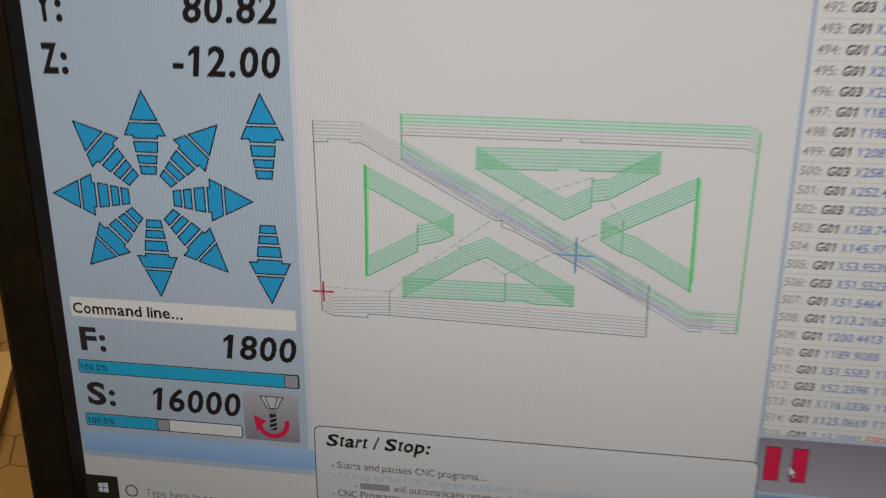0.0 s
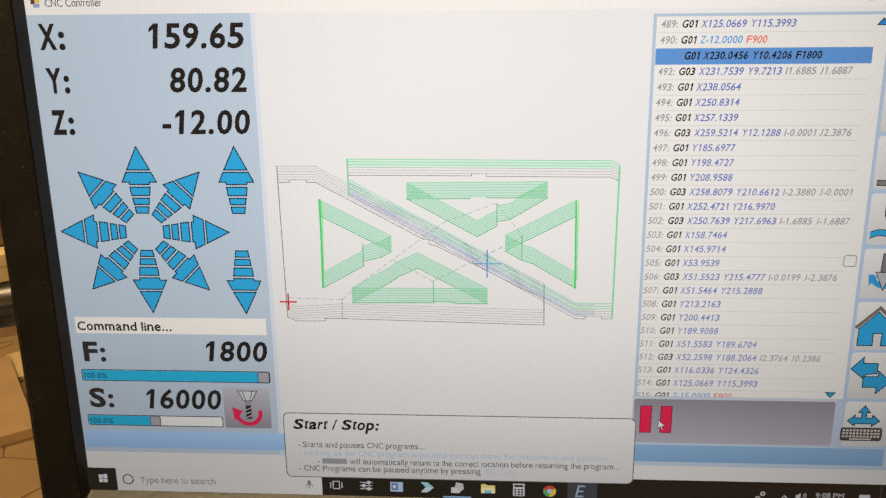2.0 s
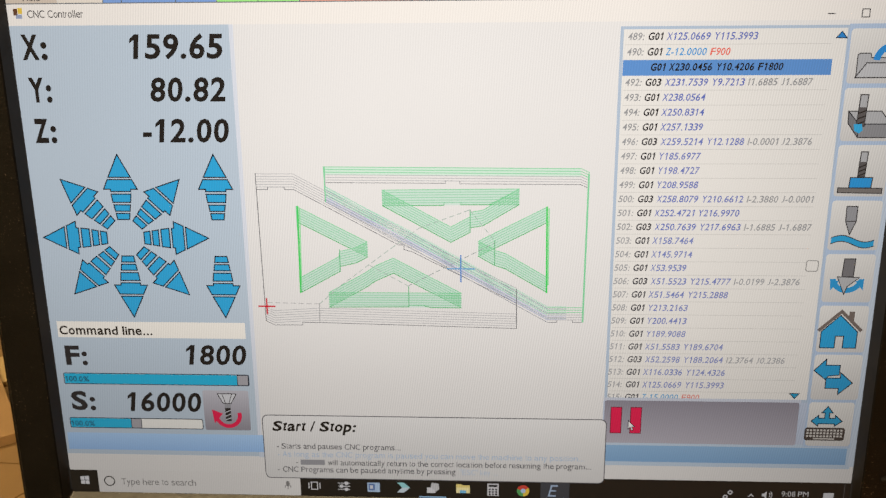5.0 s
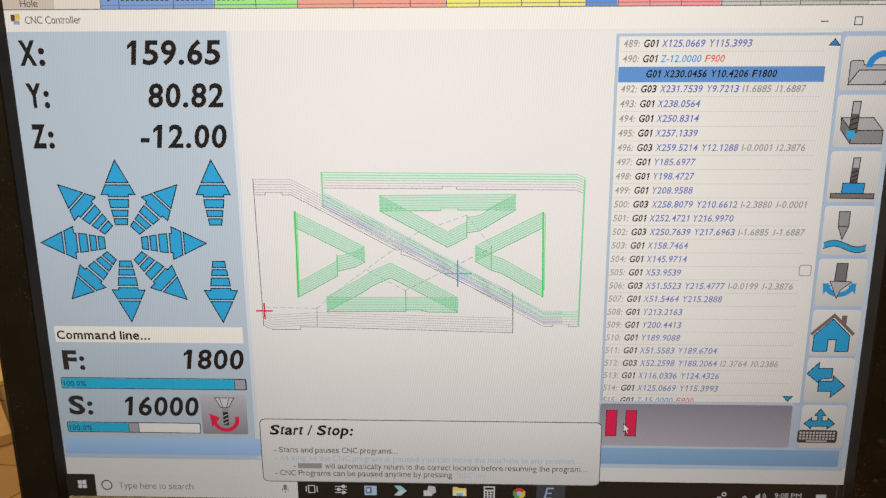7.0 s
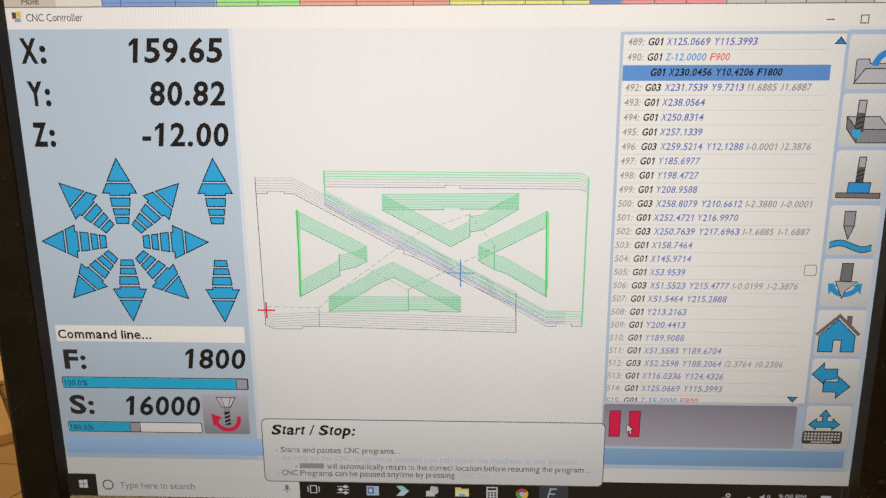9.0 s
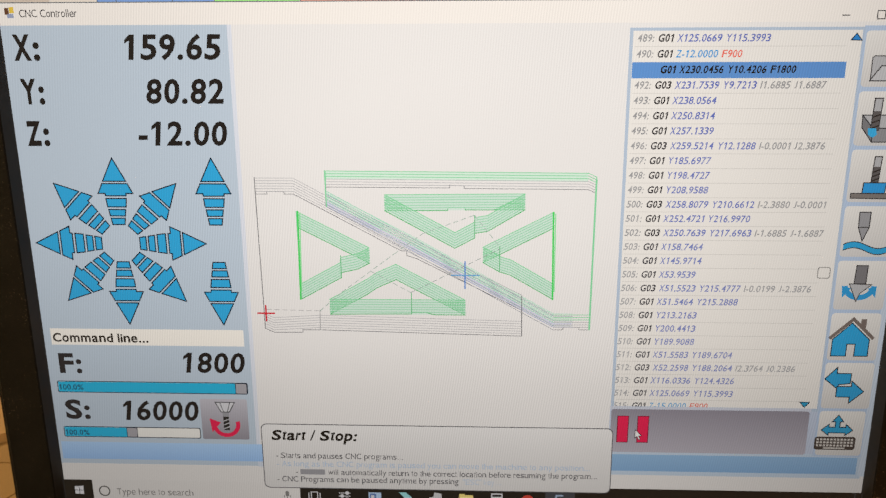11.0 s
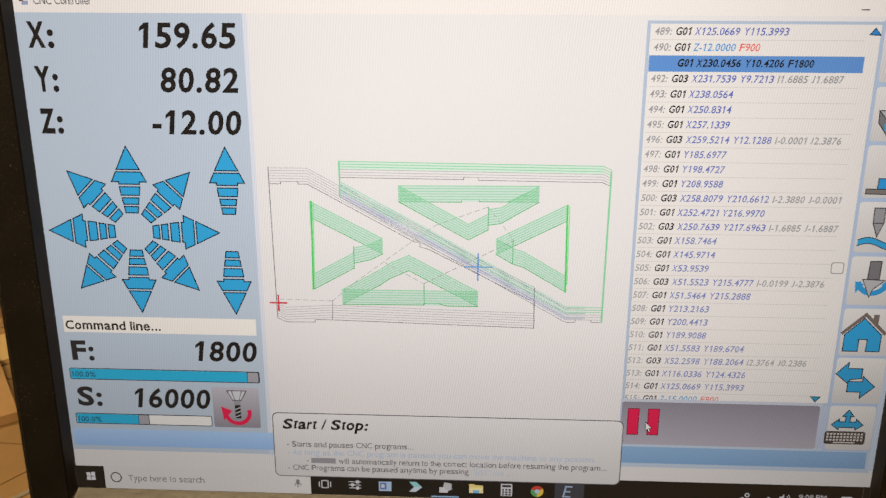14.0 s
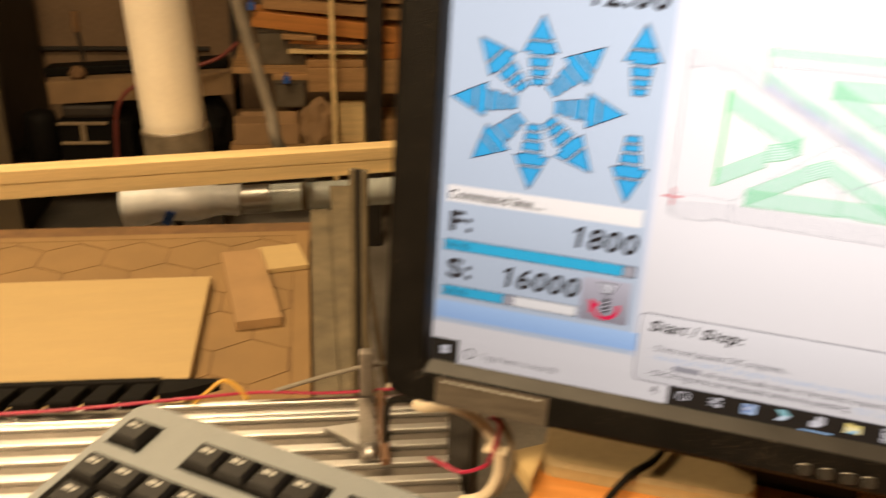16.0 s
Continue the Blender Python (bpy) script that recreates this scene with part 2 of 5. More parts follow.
def tube(points, radius, sides=10, rings=None):
    """A round tube along points (a smoothed path)."""
    bm = bmesh.new()
    pts = [Vector(p) for p in points]
    path = []
    for i in range(len(pts) - 1):
        a, b, c, d = pts[max(i - 1, 0)], pts[i], pts[i + 1], pts[min(i + 2, len(pts) - 1)]
        for k in range(rings or 6):
            t = k / (rings or 6)
            path.append(0.5 * (2 * b + (c - a) * t + (2 * a - 5 * b + 4 * c - d) * t * t + (3 * b - a - 3 * c + d) * t ** 3))
    path.append(pts[-1])
    loops, up = [], Vector((0.13, 0.21, 0.97))
    for i, p in enumerate(path):
        d = (path[min(i + 1, len(path) - 1)] - path[max(i - 1, 0)]).normalized()
        s = d.cross(up).normalized()
        w = s.cross(d)
        r = radius(i / (len(path) - 1)) if callable(radius) else radius
        loops.append([bm.verts.new(p + r * (math.cos(a) * s + math.sin(a) * w)) for a in (2 * math.pi * k / sides for k in range(sides))])
    for a, b in zip(loops, loops[1:]):
        for k in range(sides):
            bm.faces.new((a[k], a[(k + 1) % sides], b[(k + 1) % sides], b[k]))
    bm.faces.new(loops[0][::-1])
    bm.faces.new(loops[-1])
    return smooth(bm)


def rounded(x0, z0, x1, z1, r, y, n=6):
    """Corner points of a rounded rectangle in the plane y, anticlockwise seen from -y."""
    out = []
    for cx, cz, a0 in ((x1 - r, z1 - r, 0), (x0 + r, z1 - r, 90), (x0 + r, z0 + r, 180), (x1 - r, z0 + r, 270)):
        for k in range(n + 1):
            a = radians(a0 + 90 * k / n)
            out.append((cx + r * math.cos(a), y, cz + r * math.sin(a)))
    return out


def lofted(loops, cap_first=False, cap_last=False):
    bm = bmesh.new()
    vs = [[bm.verts.new(p) for p in lp] for lp in loops]
    n = len(vs[0])
    for a, b in zip(vs, vs[1:]):
        for k in range(n):
            bm.faces.new((a[k], a[(k + 1) % n], b[(k + 1) % n], b[k]))
    if cap_first:
        bm.faces.new(vs[0][::-1])
    if cap_last:
        bm.faces.new(vs[-1])
    bmesh.ops.recalc_face_normals(bm, faces=bm.faces[:])
    return bm

# ---------------------------------------------------------------- the room


def structure(name, bm, material, label, category):
    ob = part(name, bm, material)
    return tagged(ob, label, category, kind="structure")


# the workshop's own axes: x along the far wall, y towards it
SHOP = pose(-1.593, 2.498, 0, 0, 0, 26)
for name, box, paint, label in (
        ("floor", (-4.0, -5.4, -0.1, 2.9, 0.9, 0), CONCRETE, "grey stained concrete workshop floor"),
        ("ceiling", (-4.0, -5.4, 2.7, 2.9, 0.9, 2.8), CEIL, "plain off-white painted workshop ceiling"),
        ("wall_north", (-4.0, 0.75, 0, 2.9, 0.9, 2.7), WALL, "brown shaded workshop wall behind the timber rack"),
        ("wall_south", (-4.0, -5.4, 0, 2.9, -5.25, 2.7), WALL, "plain brown workshop wall"),
        ("wall_west", (-4.0, -5.24, 0, -3.85, 0.74, 2.7), WALL, "plain brown workshop wall"),
        ("wall_east", (2.75, -5.24, 0, 2.9, 0.74, 2.7), WALL, "plain brown workshop wall")):
    structure(name, boxed(box), paint, label, name.split("_")[0]).matrix_world = SHOP
for lx, ly, lr in ((-1.3, 1.0, 26), (0.2, -1.4, 0)):
    lamp = thing("ceiling_light", "warm white batten light on the ceiling", "light", pose(lx, ly, 2.7, 0, 0, lr), "ceiling lights")
    part("housing", boxed((-0.65, -0.06, -0.05, 0.65, 0.06, 0.0), bevel=0.005), CEIL, lamp)
    part("diffuser", boxed((-0.6, -0.03, -0.075, 0.6, 0.03, -0.051), bevel=0.008), TUBE, lamp, "glowing warm diffuser")

# ---------------------------------------------------------------- the monitor
W, H = 0.3759, 0.3010
monitor = thing("computer_monitor", "black dusty computer monitor switched on, on a wooden shelf", "monitor", pose(0, 0, 1.22, -5, 0, 0))
OX0, OX1, OZ0, OZ1 = -0.0235, W + 0.0235, -0.0232, H + 0.024
FRONT = -0.0045
bezel = part("bezel", smooth(lofted([
    rounded(-0.0028, -0.0055, W + 0.0028, H + 0.0028, 0.002, FRONT),
    rounded(-0.0034, -0.0061, W + 0.0034, H + 0.0034, 0.0026, FRONT - 0.0006),
    rounded(OX0 + 0.003, OZ0 + 0.003, OX1 - 0.003, OZ1 - 0.003, 0.010, FRONT - 0.0008),
    rounded(OX0 + 0.0008, OZ0 + 0.0008, OX1 - 0.0008, OZ1 - 0.0008, 0.0122, FRONT + 0.0006),
    rounded(OX0, OZ0, OX1, OZ1, 0.013, FRONT + 0.003),
    rounded(OX0 + 0.001, OZ0 + 0.001, OX1 - 0.001, OZ1 - 0.001, 0.012, 0.032),
])), PLASTIC, monitor, "grained black plastic with specks of dust")
for f in bezel.data.polygons:
    f.use_smooth = f.area < 2e-4
part("inner_lip", lofted([
    rounded(-0.0028, -0.0055, W + 0.0028, H + 0.0028, 0.002, FRONT),
    rounded(0.0, 0.0, W, H, 0.0006, 0.0006),
]), LEDGE, monitor, "sloping dark lip round the display")
part("back_cover", smooth(lofted([
    rounded(OX0 + 0.001, OZ0 + 0.001, OX1 - 0.001, OZ1 - 0.001, 0.012, 0.0325),
    rounded(OX0 + 0.012, OZ0 + 0.012, OX1 - 0.012, OZ1 - 0.012, 0.02, 0.045),
    rounded(0.05, 0.04, W - 0.05, H - 0.04, 0.03, 0.066),
], cap_last=True)), PLASTIC, monitor)
stand = part("stand", boxed((0.148, 0.067, -0.02, 0.228, 0.10, 0.14), (0.150, 0.10, -0.094, 0.226, 0.15, 0.10), bevel=0.006), PLASTIC, monitor)
foot = part("base", boxed((0.06, 0.122, -0.1024, 0.316, 0.27, -0.090), bevel=0.004), PLASTIC, monitor)
foot.matrix_basis = pose(0, 0, 0, 5, 0, 0)
part("asset_label", boxed((0.0050, FRONT - 0.0016, -0.0215, 0.0610, FRONT - 0.0010, -0.0066)), STICKER, monitor, "dull silver sticker with worn print")
bars = boxed(*[(0.008 + 0.0042 * k, FRONT - 0.0018, -0.0088, 0.0112 + 0.0042 * k, FRONT - 0.00165, -0.0080) for k in range(12)])
part("label_print", bars, KEY_PRINT, monitor)
# plain shapes in place of the maker's mark
for x in (0.1735, 0.1826, 0.1917, 0.2000):
    tab = lofted([rounded(x, -0.0188, x + 0.0060, -0.0130, 0.002, y, 4) for y in (FRONT - 0.0009, FRONT - 0.0016)] + [rounded(x + 0.0004, -0.0184, x + 0.0056, -0.0134, 0.0016, FRONT - 0.0019, 4)], cap_last=True)
    part("badge_mark", tab, SILVER, monitor, "small raised silver mark")
for k in range(4):
    part("button", smooth(lofted([rounded(W + 0.0105, 0.0143 + 0.0205 * k, W + 0.0195, 0.0187 + 0.0205 * k, 0.0021, FRONT - 0.0007),
                                  rounded(W + 0.0108, 0.0146 + 0.0205 * k, W + 0.0192, 0.0184 + 0.0205 * k, 0.0018, FRONT - 0.0016)], cap_last=True)), PLASTIC, monitor, "small flush push button")

# the display: flat patches of light, laid in thin steps over one another
PX, STEP = 0.0003, 0.00006
GLASS = boxed((0, 0, 0, W, 0.0006, H))
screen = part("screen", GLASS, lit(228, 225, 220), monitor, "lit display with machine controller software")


class Draw:
    def __init__(self):
        self.v, self.f, self.m, self.mats = [], [], [], []

    def poly(self, pts, mat, layer=1):
        if mat not in self.mats:
            self.mats.append(mat)
        base = len(self.v)
        area = sum(a[0] * b[1] - b[0] * a[1] for a, b in zip(pts, list(pts[1:]) + [pts[0]]))
        pts = pts if area < 0 else pts[::-1]
        self.v += [(u * PX, -layer * STEP, (1024 - w) * PX) for u, w in pts]
        self.f.append(tuple(range(base, base + len(pts))))
        self.m.append(self.mats.index(mat))
        return self

    def rect(self, u0, v0, u1, v1, mat, layer=1):
        return self.poly([(u0, v0), (u1, v0), (u1, v1), (u0, v1)], mat, layer)

    def rrect(self, u0, v0, u1, v1, r, mat, layer=1):
        return self.poly([(x, y) for x, _, y in rounded(u0, v0, u1, v1, r, 0, 4)], mat, layer)

    def line(self, pts, width, mat, layer=1, closed=False):
        pts = list(pts) + ([pts[0]] if closed else [])
        for (a, b), (c, d) in zip(pts, pts[1:]):
            n = math.hypot(c - a, d - b)
            if n < 1e-6:
                continue
            x, y = (c - a) / n * width / 2, (d - b) / n * width / 2
            self.poly([(a - x - y, b - y + x), (c + x - y, d + y + x), (c + x + y, d + y - x), (a - x + y, b - y - x)], mat, layer)
        return self

    def dashes(self, pts, width, mat, layer, on=7, off=5):
        for (a, b), (c, d) in zip(pts, pts[1:]):
            n, s = math.hypot(c - a, d - b), 0
            while s < n:
                e = min(s + on, n)
                self.line([(a + (c - a) * s / n, b + (d - b) * s / n), (a + (c - a) * e / n, b + (d - b) * e / n)], width, mat, layer)
                s += on + off
        return self

    def ring(self, u, v, r0, r1, mat, layer=1, a0=0, a1=360, n=24):
        for k in range(n):
            a, b = radians(a0 + (a1 - a0) * k / n), radians(a0 + (a1 - a0) * (k + 1) / n)
            self.poly([(u + r0 * math.cos(a), v + r0 * math.sin(a)), (u + r1 * math.cos(a), v + r1 * math.sin(a)),
                       (u + r1 * math.cos(b), v + r1 * math.sin(b)), (u + r0 * math.cos(b), v + r0 * math.sin(b))], mat, layer)
        return self

    def outlined(self, pts, fill, edge, width=1.6, layer=2):
        """A filled shape with a dark outline."""
        self.poly(pts, fill, layer)
        return self.line(pts, width, edge, layer + 0.5, closed=True)

    def done(self, name, label=""):
        me = bpy.data.meshes.new(name)
        me.from_pydata(self.v, [], self.f)
        for mt in self.mats:
            me.materials.append(mt)
        me.polygons.foreach_set("material_index", self.m)
        ob = new(name, me)
        ob.parent = screen
        return tagged(ob, label, kind="stuff" if "path" in name or name in ("tray_icons", "spindle_turn_icon") else "")


GLYPHS = {}


def glyphs(text, bold, slant):
    """Outline faces of a piece of text at size 1: vertices, faces, width."""
    key = (text, bold, slant)
    if key not in GLYPHS:
        c = bpy.data.curves.new("writing", "FONT")
        c.body, c.size, c.resolution_u, c.offset, c.shear = text, 1.0, 3, bold, slant
        ob = bpy.data.objects.new("writing", c)
        me = bpy.data.meshes.new_from_object(ob)
        vs = [tuple(v.co) for v in me.vertices]
        fs = [tuple(p.vertices) for p in me.polygons]
        if text == "1":
            # a flag at the top of the stroke
            x, h, n = min(v[0] for v in vs), max(v[1] for v in vs), len(vs)
            vs += [(x + 0.01, h, 0), (x - 0.13, h * 0.80, 0), (x - 0.13, h * (0.68 - 2 * bold), 0), (x + 0.01, h * (0.82 - 2 * bold), 0)]
            fs.append((n, n + 1, n + 2, n + 3))
        if text == "t":
            # stem with a slanted top, a bar across it and a short foot
            w, b = 0.030 + bold, 0.026 + bold
            top, bar = CAP * 0.93, CAP * 0.66
            vs = [(-w, b, 0), (w, 2 * b, 0), (w, top, 0), (-w, top - 2 * w, 0),
                  (-0.105, bar, 0), (0.115, bar, 0), (0.115, bar + 2 * b, 0), (-0.105, bar + 2 * b, 0),
                  (-w * 0.4, 0, 0), (0.11, 0, 0), (0.125, 2 * b, 0), (w, 2 * b, 0), (-w, b, 0)]
            fs = [(0, 1, 2, 3), (4, 5, 6, 7), (8, 9, 10, 11, 12)]
        elif text == "J":
            low, high = min(v[1] for v in vs), max(v[1] for v in vs)
            vs = [(x, (y - low) / (high - low) * CAP, z) for x, y, z in vs]
        bpy.data.objects.remove(ob)
        bpy.data.curves.remove(c)
        bpy.data.meshes.remove(me)
        GLYPHS[key] = vs, fs
    return GLYPHS[key]


CAP = max(v[1] for v in glyphs("H", 0.0, 0.0)[0])


ADVANCE = {c: w for w, chars in ((556, "0123456789abdeghnopqu?L"), (278, ".,:;/ftI! "), (333, "-r()"), (222, "ijl"), (500, "ckvsxyzJ"), (833, "mM"), (722, "wCDHNRU"), (667, "ABEKPSVXY"),
                                 (778, "GOQ"), (611, "FTZ"), (944, "W"), (889, "%"), (355, '"')) for c in chars}
XH = max(v[1] for v in glyphs("x", 0.0, 0.0)[0])
SMALL_UP = 0.725 * CAP / XH


def layout(text, bold):
    """Each glyph with its place along the line, in thousandths of the letter size, and the line's ink ends."""
    at, out = 0.0, []
    for ch in text:
        adv = ADVANCE.get(ch, 556)
        if ch != " ":
            vs, fs = glyphs(ch, bold, 0.0)
            lo, hi = min(v[0] for v in vs), max(v[0] for v in vs)
            narrow = ch in ".,:;/ftI!-rijlJ1()\""
            ink = min((hi - lo) / CAP * 716, adv * 0.86) if narrow else adv * 0.87
            left = at + (adv - ink) / 2 - (45 if ch == "1" else 0)
            out.append((ch, left, ink, lo, hi))
        at += adv
    return out, out[0][1], out[-1][1] + out[-1][2]


def line_width(text, cap, bold=0.0):
    out, lo, hi = layout(text, bold)
    return (hi - lo) * cap / 716


def write(d, text, u0, u1, base, cap, mat, layer=2, bold=0.0, slant=0.0):
    """Writes text between u0 and u1 (or at its own width if u1 is None) with capitals `cap` high. Returns the end."""
    out, start, end = layout(text, bold)
    sy = cap / CAP
    k = (u1 - u0 - slant * cap * 0.7) / (end - start) if u1 is not None else cap / 716
    if mat not in d.mats:
        d.mats.append(mat)
    i = d.mats.index(mat)
    for ch, left, ink, lo, hi in out:
        vs, fs = glyphs(ch, bold, 0.0)
        b = len(d.v)
        up = SMALL_UP if ch in "acegmnopqrsuvwxyz" else 1.0
        sx = ink * k / (hi - lo)
        d.v += [((u0 + (left - start) * k + (x - lo) * sx + slant * y * sy * up) * PX, -layer * STEP, (1024 - base + y * sy * up) * PX) for x, y, _ in vs]
        for f in fs:
            d.f.append(tuple(b + q for q in f))
            d.m.append(i)
    return u0 + (end - start) * k


def words(name, text, *a, **k):
    d = Draw()
    write(d, text, *a, **k)
    return d.done(name)


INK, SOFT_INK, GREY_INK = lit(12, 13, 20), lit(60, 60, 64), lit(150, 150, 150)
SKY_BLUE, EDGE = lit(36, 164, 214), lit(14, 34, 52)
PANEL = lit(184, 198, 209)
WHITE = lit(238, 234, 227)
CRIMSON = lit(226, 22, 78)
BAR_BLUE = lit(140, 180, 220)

# window behind: a coloured table row, plain sheet above it
d = Draw().rect(0, 24, 1253, 250, lit(224, 222, 214), 0.5)
d.done("sheet_window", "plain pale table in a window behind")
for u0, u1, col in ((0, 74, (205, 190, 172)), (75, 139, (226, 216, 200)), (140, 301, (122, 158, 212)), (302, 418, (158, 226, 130)), (419, 626, (232, 160, 138)),
                    (627, 818, (234, 226, 118)), (819, 862, (96, 140, 214)), (863, 1003, (240, 150, 148)), (1004, 1200, (200, 196, 186)), (1201, 1253, (226, 220, 210))):
    Draw().rect(u0, 226, u1, 249, lit(*col), 1).done("table_cell")
d = Draw()
for u in (139.5, 166, 243.5, 301.5, 360, 418.5, 497, 576, 626.5, 672, 730, 782, 818.5, 862.5, 906, 949, 1003.5, 1056, 1110, 1163, 1200.5, 1225):
    d.rect(u, 226, u + 1.2, 249, lit(84, 92, 96), 2)
d.rect(140, 243.5, 1253, 244.7, lit(120, 124, 124), 2).rect(0, 248.6, 1253, 250, lit(110, 114, 118), 2)
for u0, u1 in ((150, 158), (170, 240), (248, 296), (306, 350), (380, 410), (425, 490), (503, 570), (582, 622), (830, 858), (868, 902), (912, 946), (954, 998), (1014, 1046), (1062, 1106), (1116, 1160), (1168, 1198), (1206, 1220), (1232, 1246)):
    for k in range(int((u1 - u0) / 7)):
        d.rect(u0 + 7 * k, 230, u0 + 7 * k + 4.6, 238.5, lit(74, 78, 90), 2)
d.done("table_grid", "dark grid lines and unreadable small entries")
words("table_entry", "Hole", 25, 50, 245.5, 9.5, SOFT_INK)

# title bar
Draw().rect(0, 250, 1253, 279.5, lit(236, 230, 221), 1).done("title_bar")
words("window_title", "CNC Controller", 29, 109.5, 268.6, 10.2, SOFT_INK)
Draw().rect(9, 256, 15, 265, lit(96, 60, 40), 2).rect(15.5, 255, 22, 263, lit(225, 190, 70), 2).rect(12, 264, 21, 269.5, lit(150, 160, 185), 2).done("window_icon")
Draw().rect(1140.5, 270.4, 1151, 271.8, SOFT_INK, 2).done("minimise_button")
Draw().line([(1186.5, 265.5), (1196.5, 265.5), (1196.5, 276), (1186.5, 276)], 1.3, SOFT_INK, 2, closed=True).done("maximise_button")

# readout panel
Draw().rect(0, 279.5, 316, 955, PANEL, 1).done("readout_panel", "pale blue panel of the controller window")
for label, value, u0, base, a in (("X:", "159.65", 14, 325.3, 169), ("Y:", "80.82", 17, 385.8, 194), ("Z:", "-12.00", 16.5, 445, 177)):
    words("axis_letter", label, u0, u0 + 37 if label == "X:" else u0 + 33, base, 32, INK, bold=0.04)
    words("axis_readout", value, a, 306.5, base, 32, INK, bold=0.024, slant=0.12)


def jog_arrow(cu, cv, turn, tip=127.0, name="jog_arrow"):
    """Five pieces of an arrow that points away from (cu, cv)."""
    d = Draw()
    c, s = math.cos(radians(turn)), math.sin(radians(turn))

    def place(pts):
        return [(cu + a * c - b * s, cv + a * s + b * c) for a, b in pts]

    k = tip - 127.0
    for shape in ([(127, 0), (93, -17), (93, 17)], [(89.5, -18.5), (89.5, 18.5), (75, 25.5), (75, 15.5), (71.5, 15), (71.5, -15), (75, -15.5), (75, -25.5)],
                  [(67.5, -15), (67.5, 15), (55, 13.5), (55, -13.5)], [(51, -12.5), (51, 12.5), (41.5, 11), (41.5, -11)], [(38, -10.5), (38, 10.5), (28.5, 9), (28.5, -9)]):
        d.outlined(place([(a + k, b) for a, b in shape]), SKY_BLUE, EDGE, 1.7)
    return d.done(name, "segmented light blue arrow with a dark edge")


for turn in range(0, 360, 45):
    jog_arrow(135.8, 590.9, turn)
jog_arrow(279.3, 590.9, -90)
jog_arrow(279.3, 590.9, 90)

Draw().rect(11, 726, 308, 752.5, lit(240, 235, 224), 2).done("command_field")
words("command_prompt", "Command line...", 14, 161.5, 747.3, 13.5, lit(38, 34, 32), 3, bold=0.022)
words("feed_letter", "F:", 18, 53, 798, 30, lit(34, 34, 40), bold=0.034)
words("feed_readout", "1800", 209, 307.5, 795.5, 31, INK, bold=0.022, slant=0.14)
words("speed_letter", "S:", 18, 57, 875.8, 30, lit(34, 34, 40), bold=0.034)
words("speed_readout", "16000", 107, 229.5, 877, 31, INK, bold=0.022, slant=0.14)


def slider(u0, u1, v0, v1, full, knob):
    d = Draw().rrect(u0, v0, u1, v1, 3, EDGE, 2).rrect(u0 + 1.3, v0 + 1.3, u1 - 1.3, v1 - 1.3, 2.2, lit(236, 234, 226), 2.5)
    d.rect(u0 + 1.6, v0 + 1.4, full, v1 - 1.4, lit(22, 178, 216), 3).rrect(full, v0 + 0.8, knob, v1 - 0.8, 2, EDGE, 3.5).rrect(full + 1, v0 + 1.6, knob - 1, v1 - 1.6, 1.5, lit(164, 162, 166), 4)
    write(d, "100.0%", u0 + 3, u0 + 41, v0 + 14.6, 8.6, lit(20, 70, 96), 4.5, bold=0.01)
    return d.done("override_slider", "cyan override slider with a grey knob")


slider(10.5, 308.5, 812.5, 832, 289, 307.5)
slider(11, 229, 890, 908.5, 111.5, 129)
d = Draw().rrect(232, 840, 305.5, 909, 3, lit(188, 186, 192, (142, 138, 146)), 2)
d.done("spindle_button", "grey button")
d = Draw().outlined([(255.5, 845.5), (286, 845.5), (277, 862), (264, 862)], lit(206, 206, 208), lit(60, 60, 64), 1.3, 3)
d.rect(266, 862.5, 276, 870, lit(150, 150, 154), 3).rect(266.5, 870, 275.5, 893, lit(30, 30, 34), 3)
d.line([(263, 846), (267.5, 861)], 1.1, lit(60, 60, 64), 4).line([(278.5, 846), (274, 861)], 1.1, lit(60, 60, 64), 4)
for k in range(3):
    d.poly([(266.5, 877 + 6.5 * k), (275.5, 873 + 6.5 * k), (275.5, 874.6 + 6.5 * k), (266.5, 878.6 + 6.5 * k)], lit(190, 190, 192), 4)
d.ring(270.5, 883, 15.5, 22, CRIMSON, 3, -15, 175, 18).poly([(245, 873), (262, 880), (248, 897)], CRIMSON, 3.5)
d.done("spindle_icon", "milling cutter with a red turning arrow")
Draw().rect(4, 917, 327, 947, lit(170, 204, 238, (150, 188, 230)), 2).done("status_bar")
Draw().rect(862, 919, 1247, 960, lit(186, 202, 216), 1.8).done("bar_border")
Draw().rect(862, 924.5, 1240, 953, lit(140, 178, 210, (128, 168, 204)), 2).done("status_bar")
Draw().rect(0, 956, 1253, 984, lit(224, 221, 216), 1).rect(316, 917, 866, 957, lit(200, 208, 218), 1).done("window_foot")

# tool path drawing
THIN, GREEN = lit(172, 171, 172), lit(132, 208, 156)
PASSES, RISE = 7, 3.9
left_piece = [(340, 516), (357, 516), (357, 512.3), (382, 512.3), (382, 516), (395.5, 516), (549, 600), (557, 600), (557, 607), (570, 611), (725, 690), (726, 731), (425, 724.2), (398.6, 724.2), (398.6, 728.4), (355.6, 728.8), (342, 722.4)]
right_piece = [(441.5, 534), (443, 505.5), (619.4, 506.3), (619.4, 502.5), (640.5, 503), (640.5, 507), (815.5, 508), (827, 513.4), (825.3, 720), (810, 720.2), (810, 716.4), (787, 716.4), (786, 720.5), (772.2, 720.5), (570, 606)]
left_plain = [q for n, q in enumerate(left_piece) if n not in (1, 2, 3, 4, 7, 8, 13, 14)]
right_plain = [q for n, q in enumerate(right_piece) if n not in (2, 3, 4, 5, 9, 10, 11, 12)]
d = Draw()
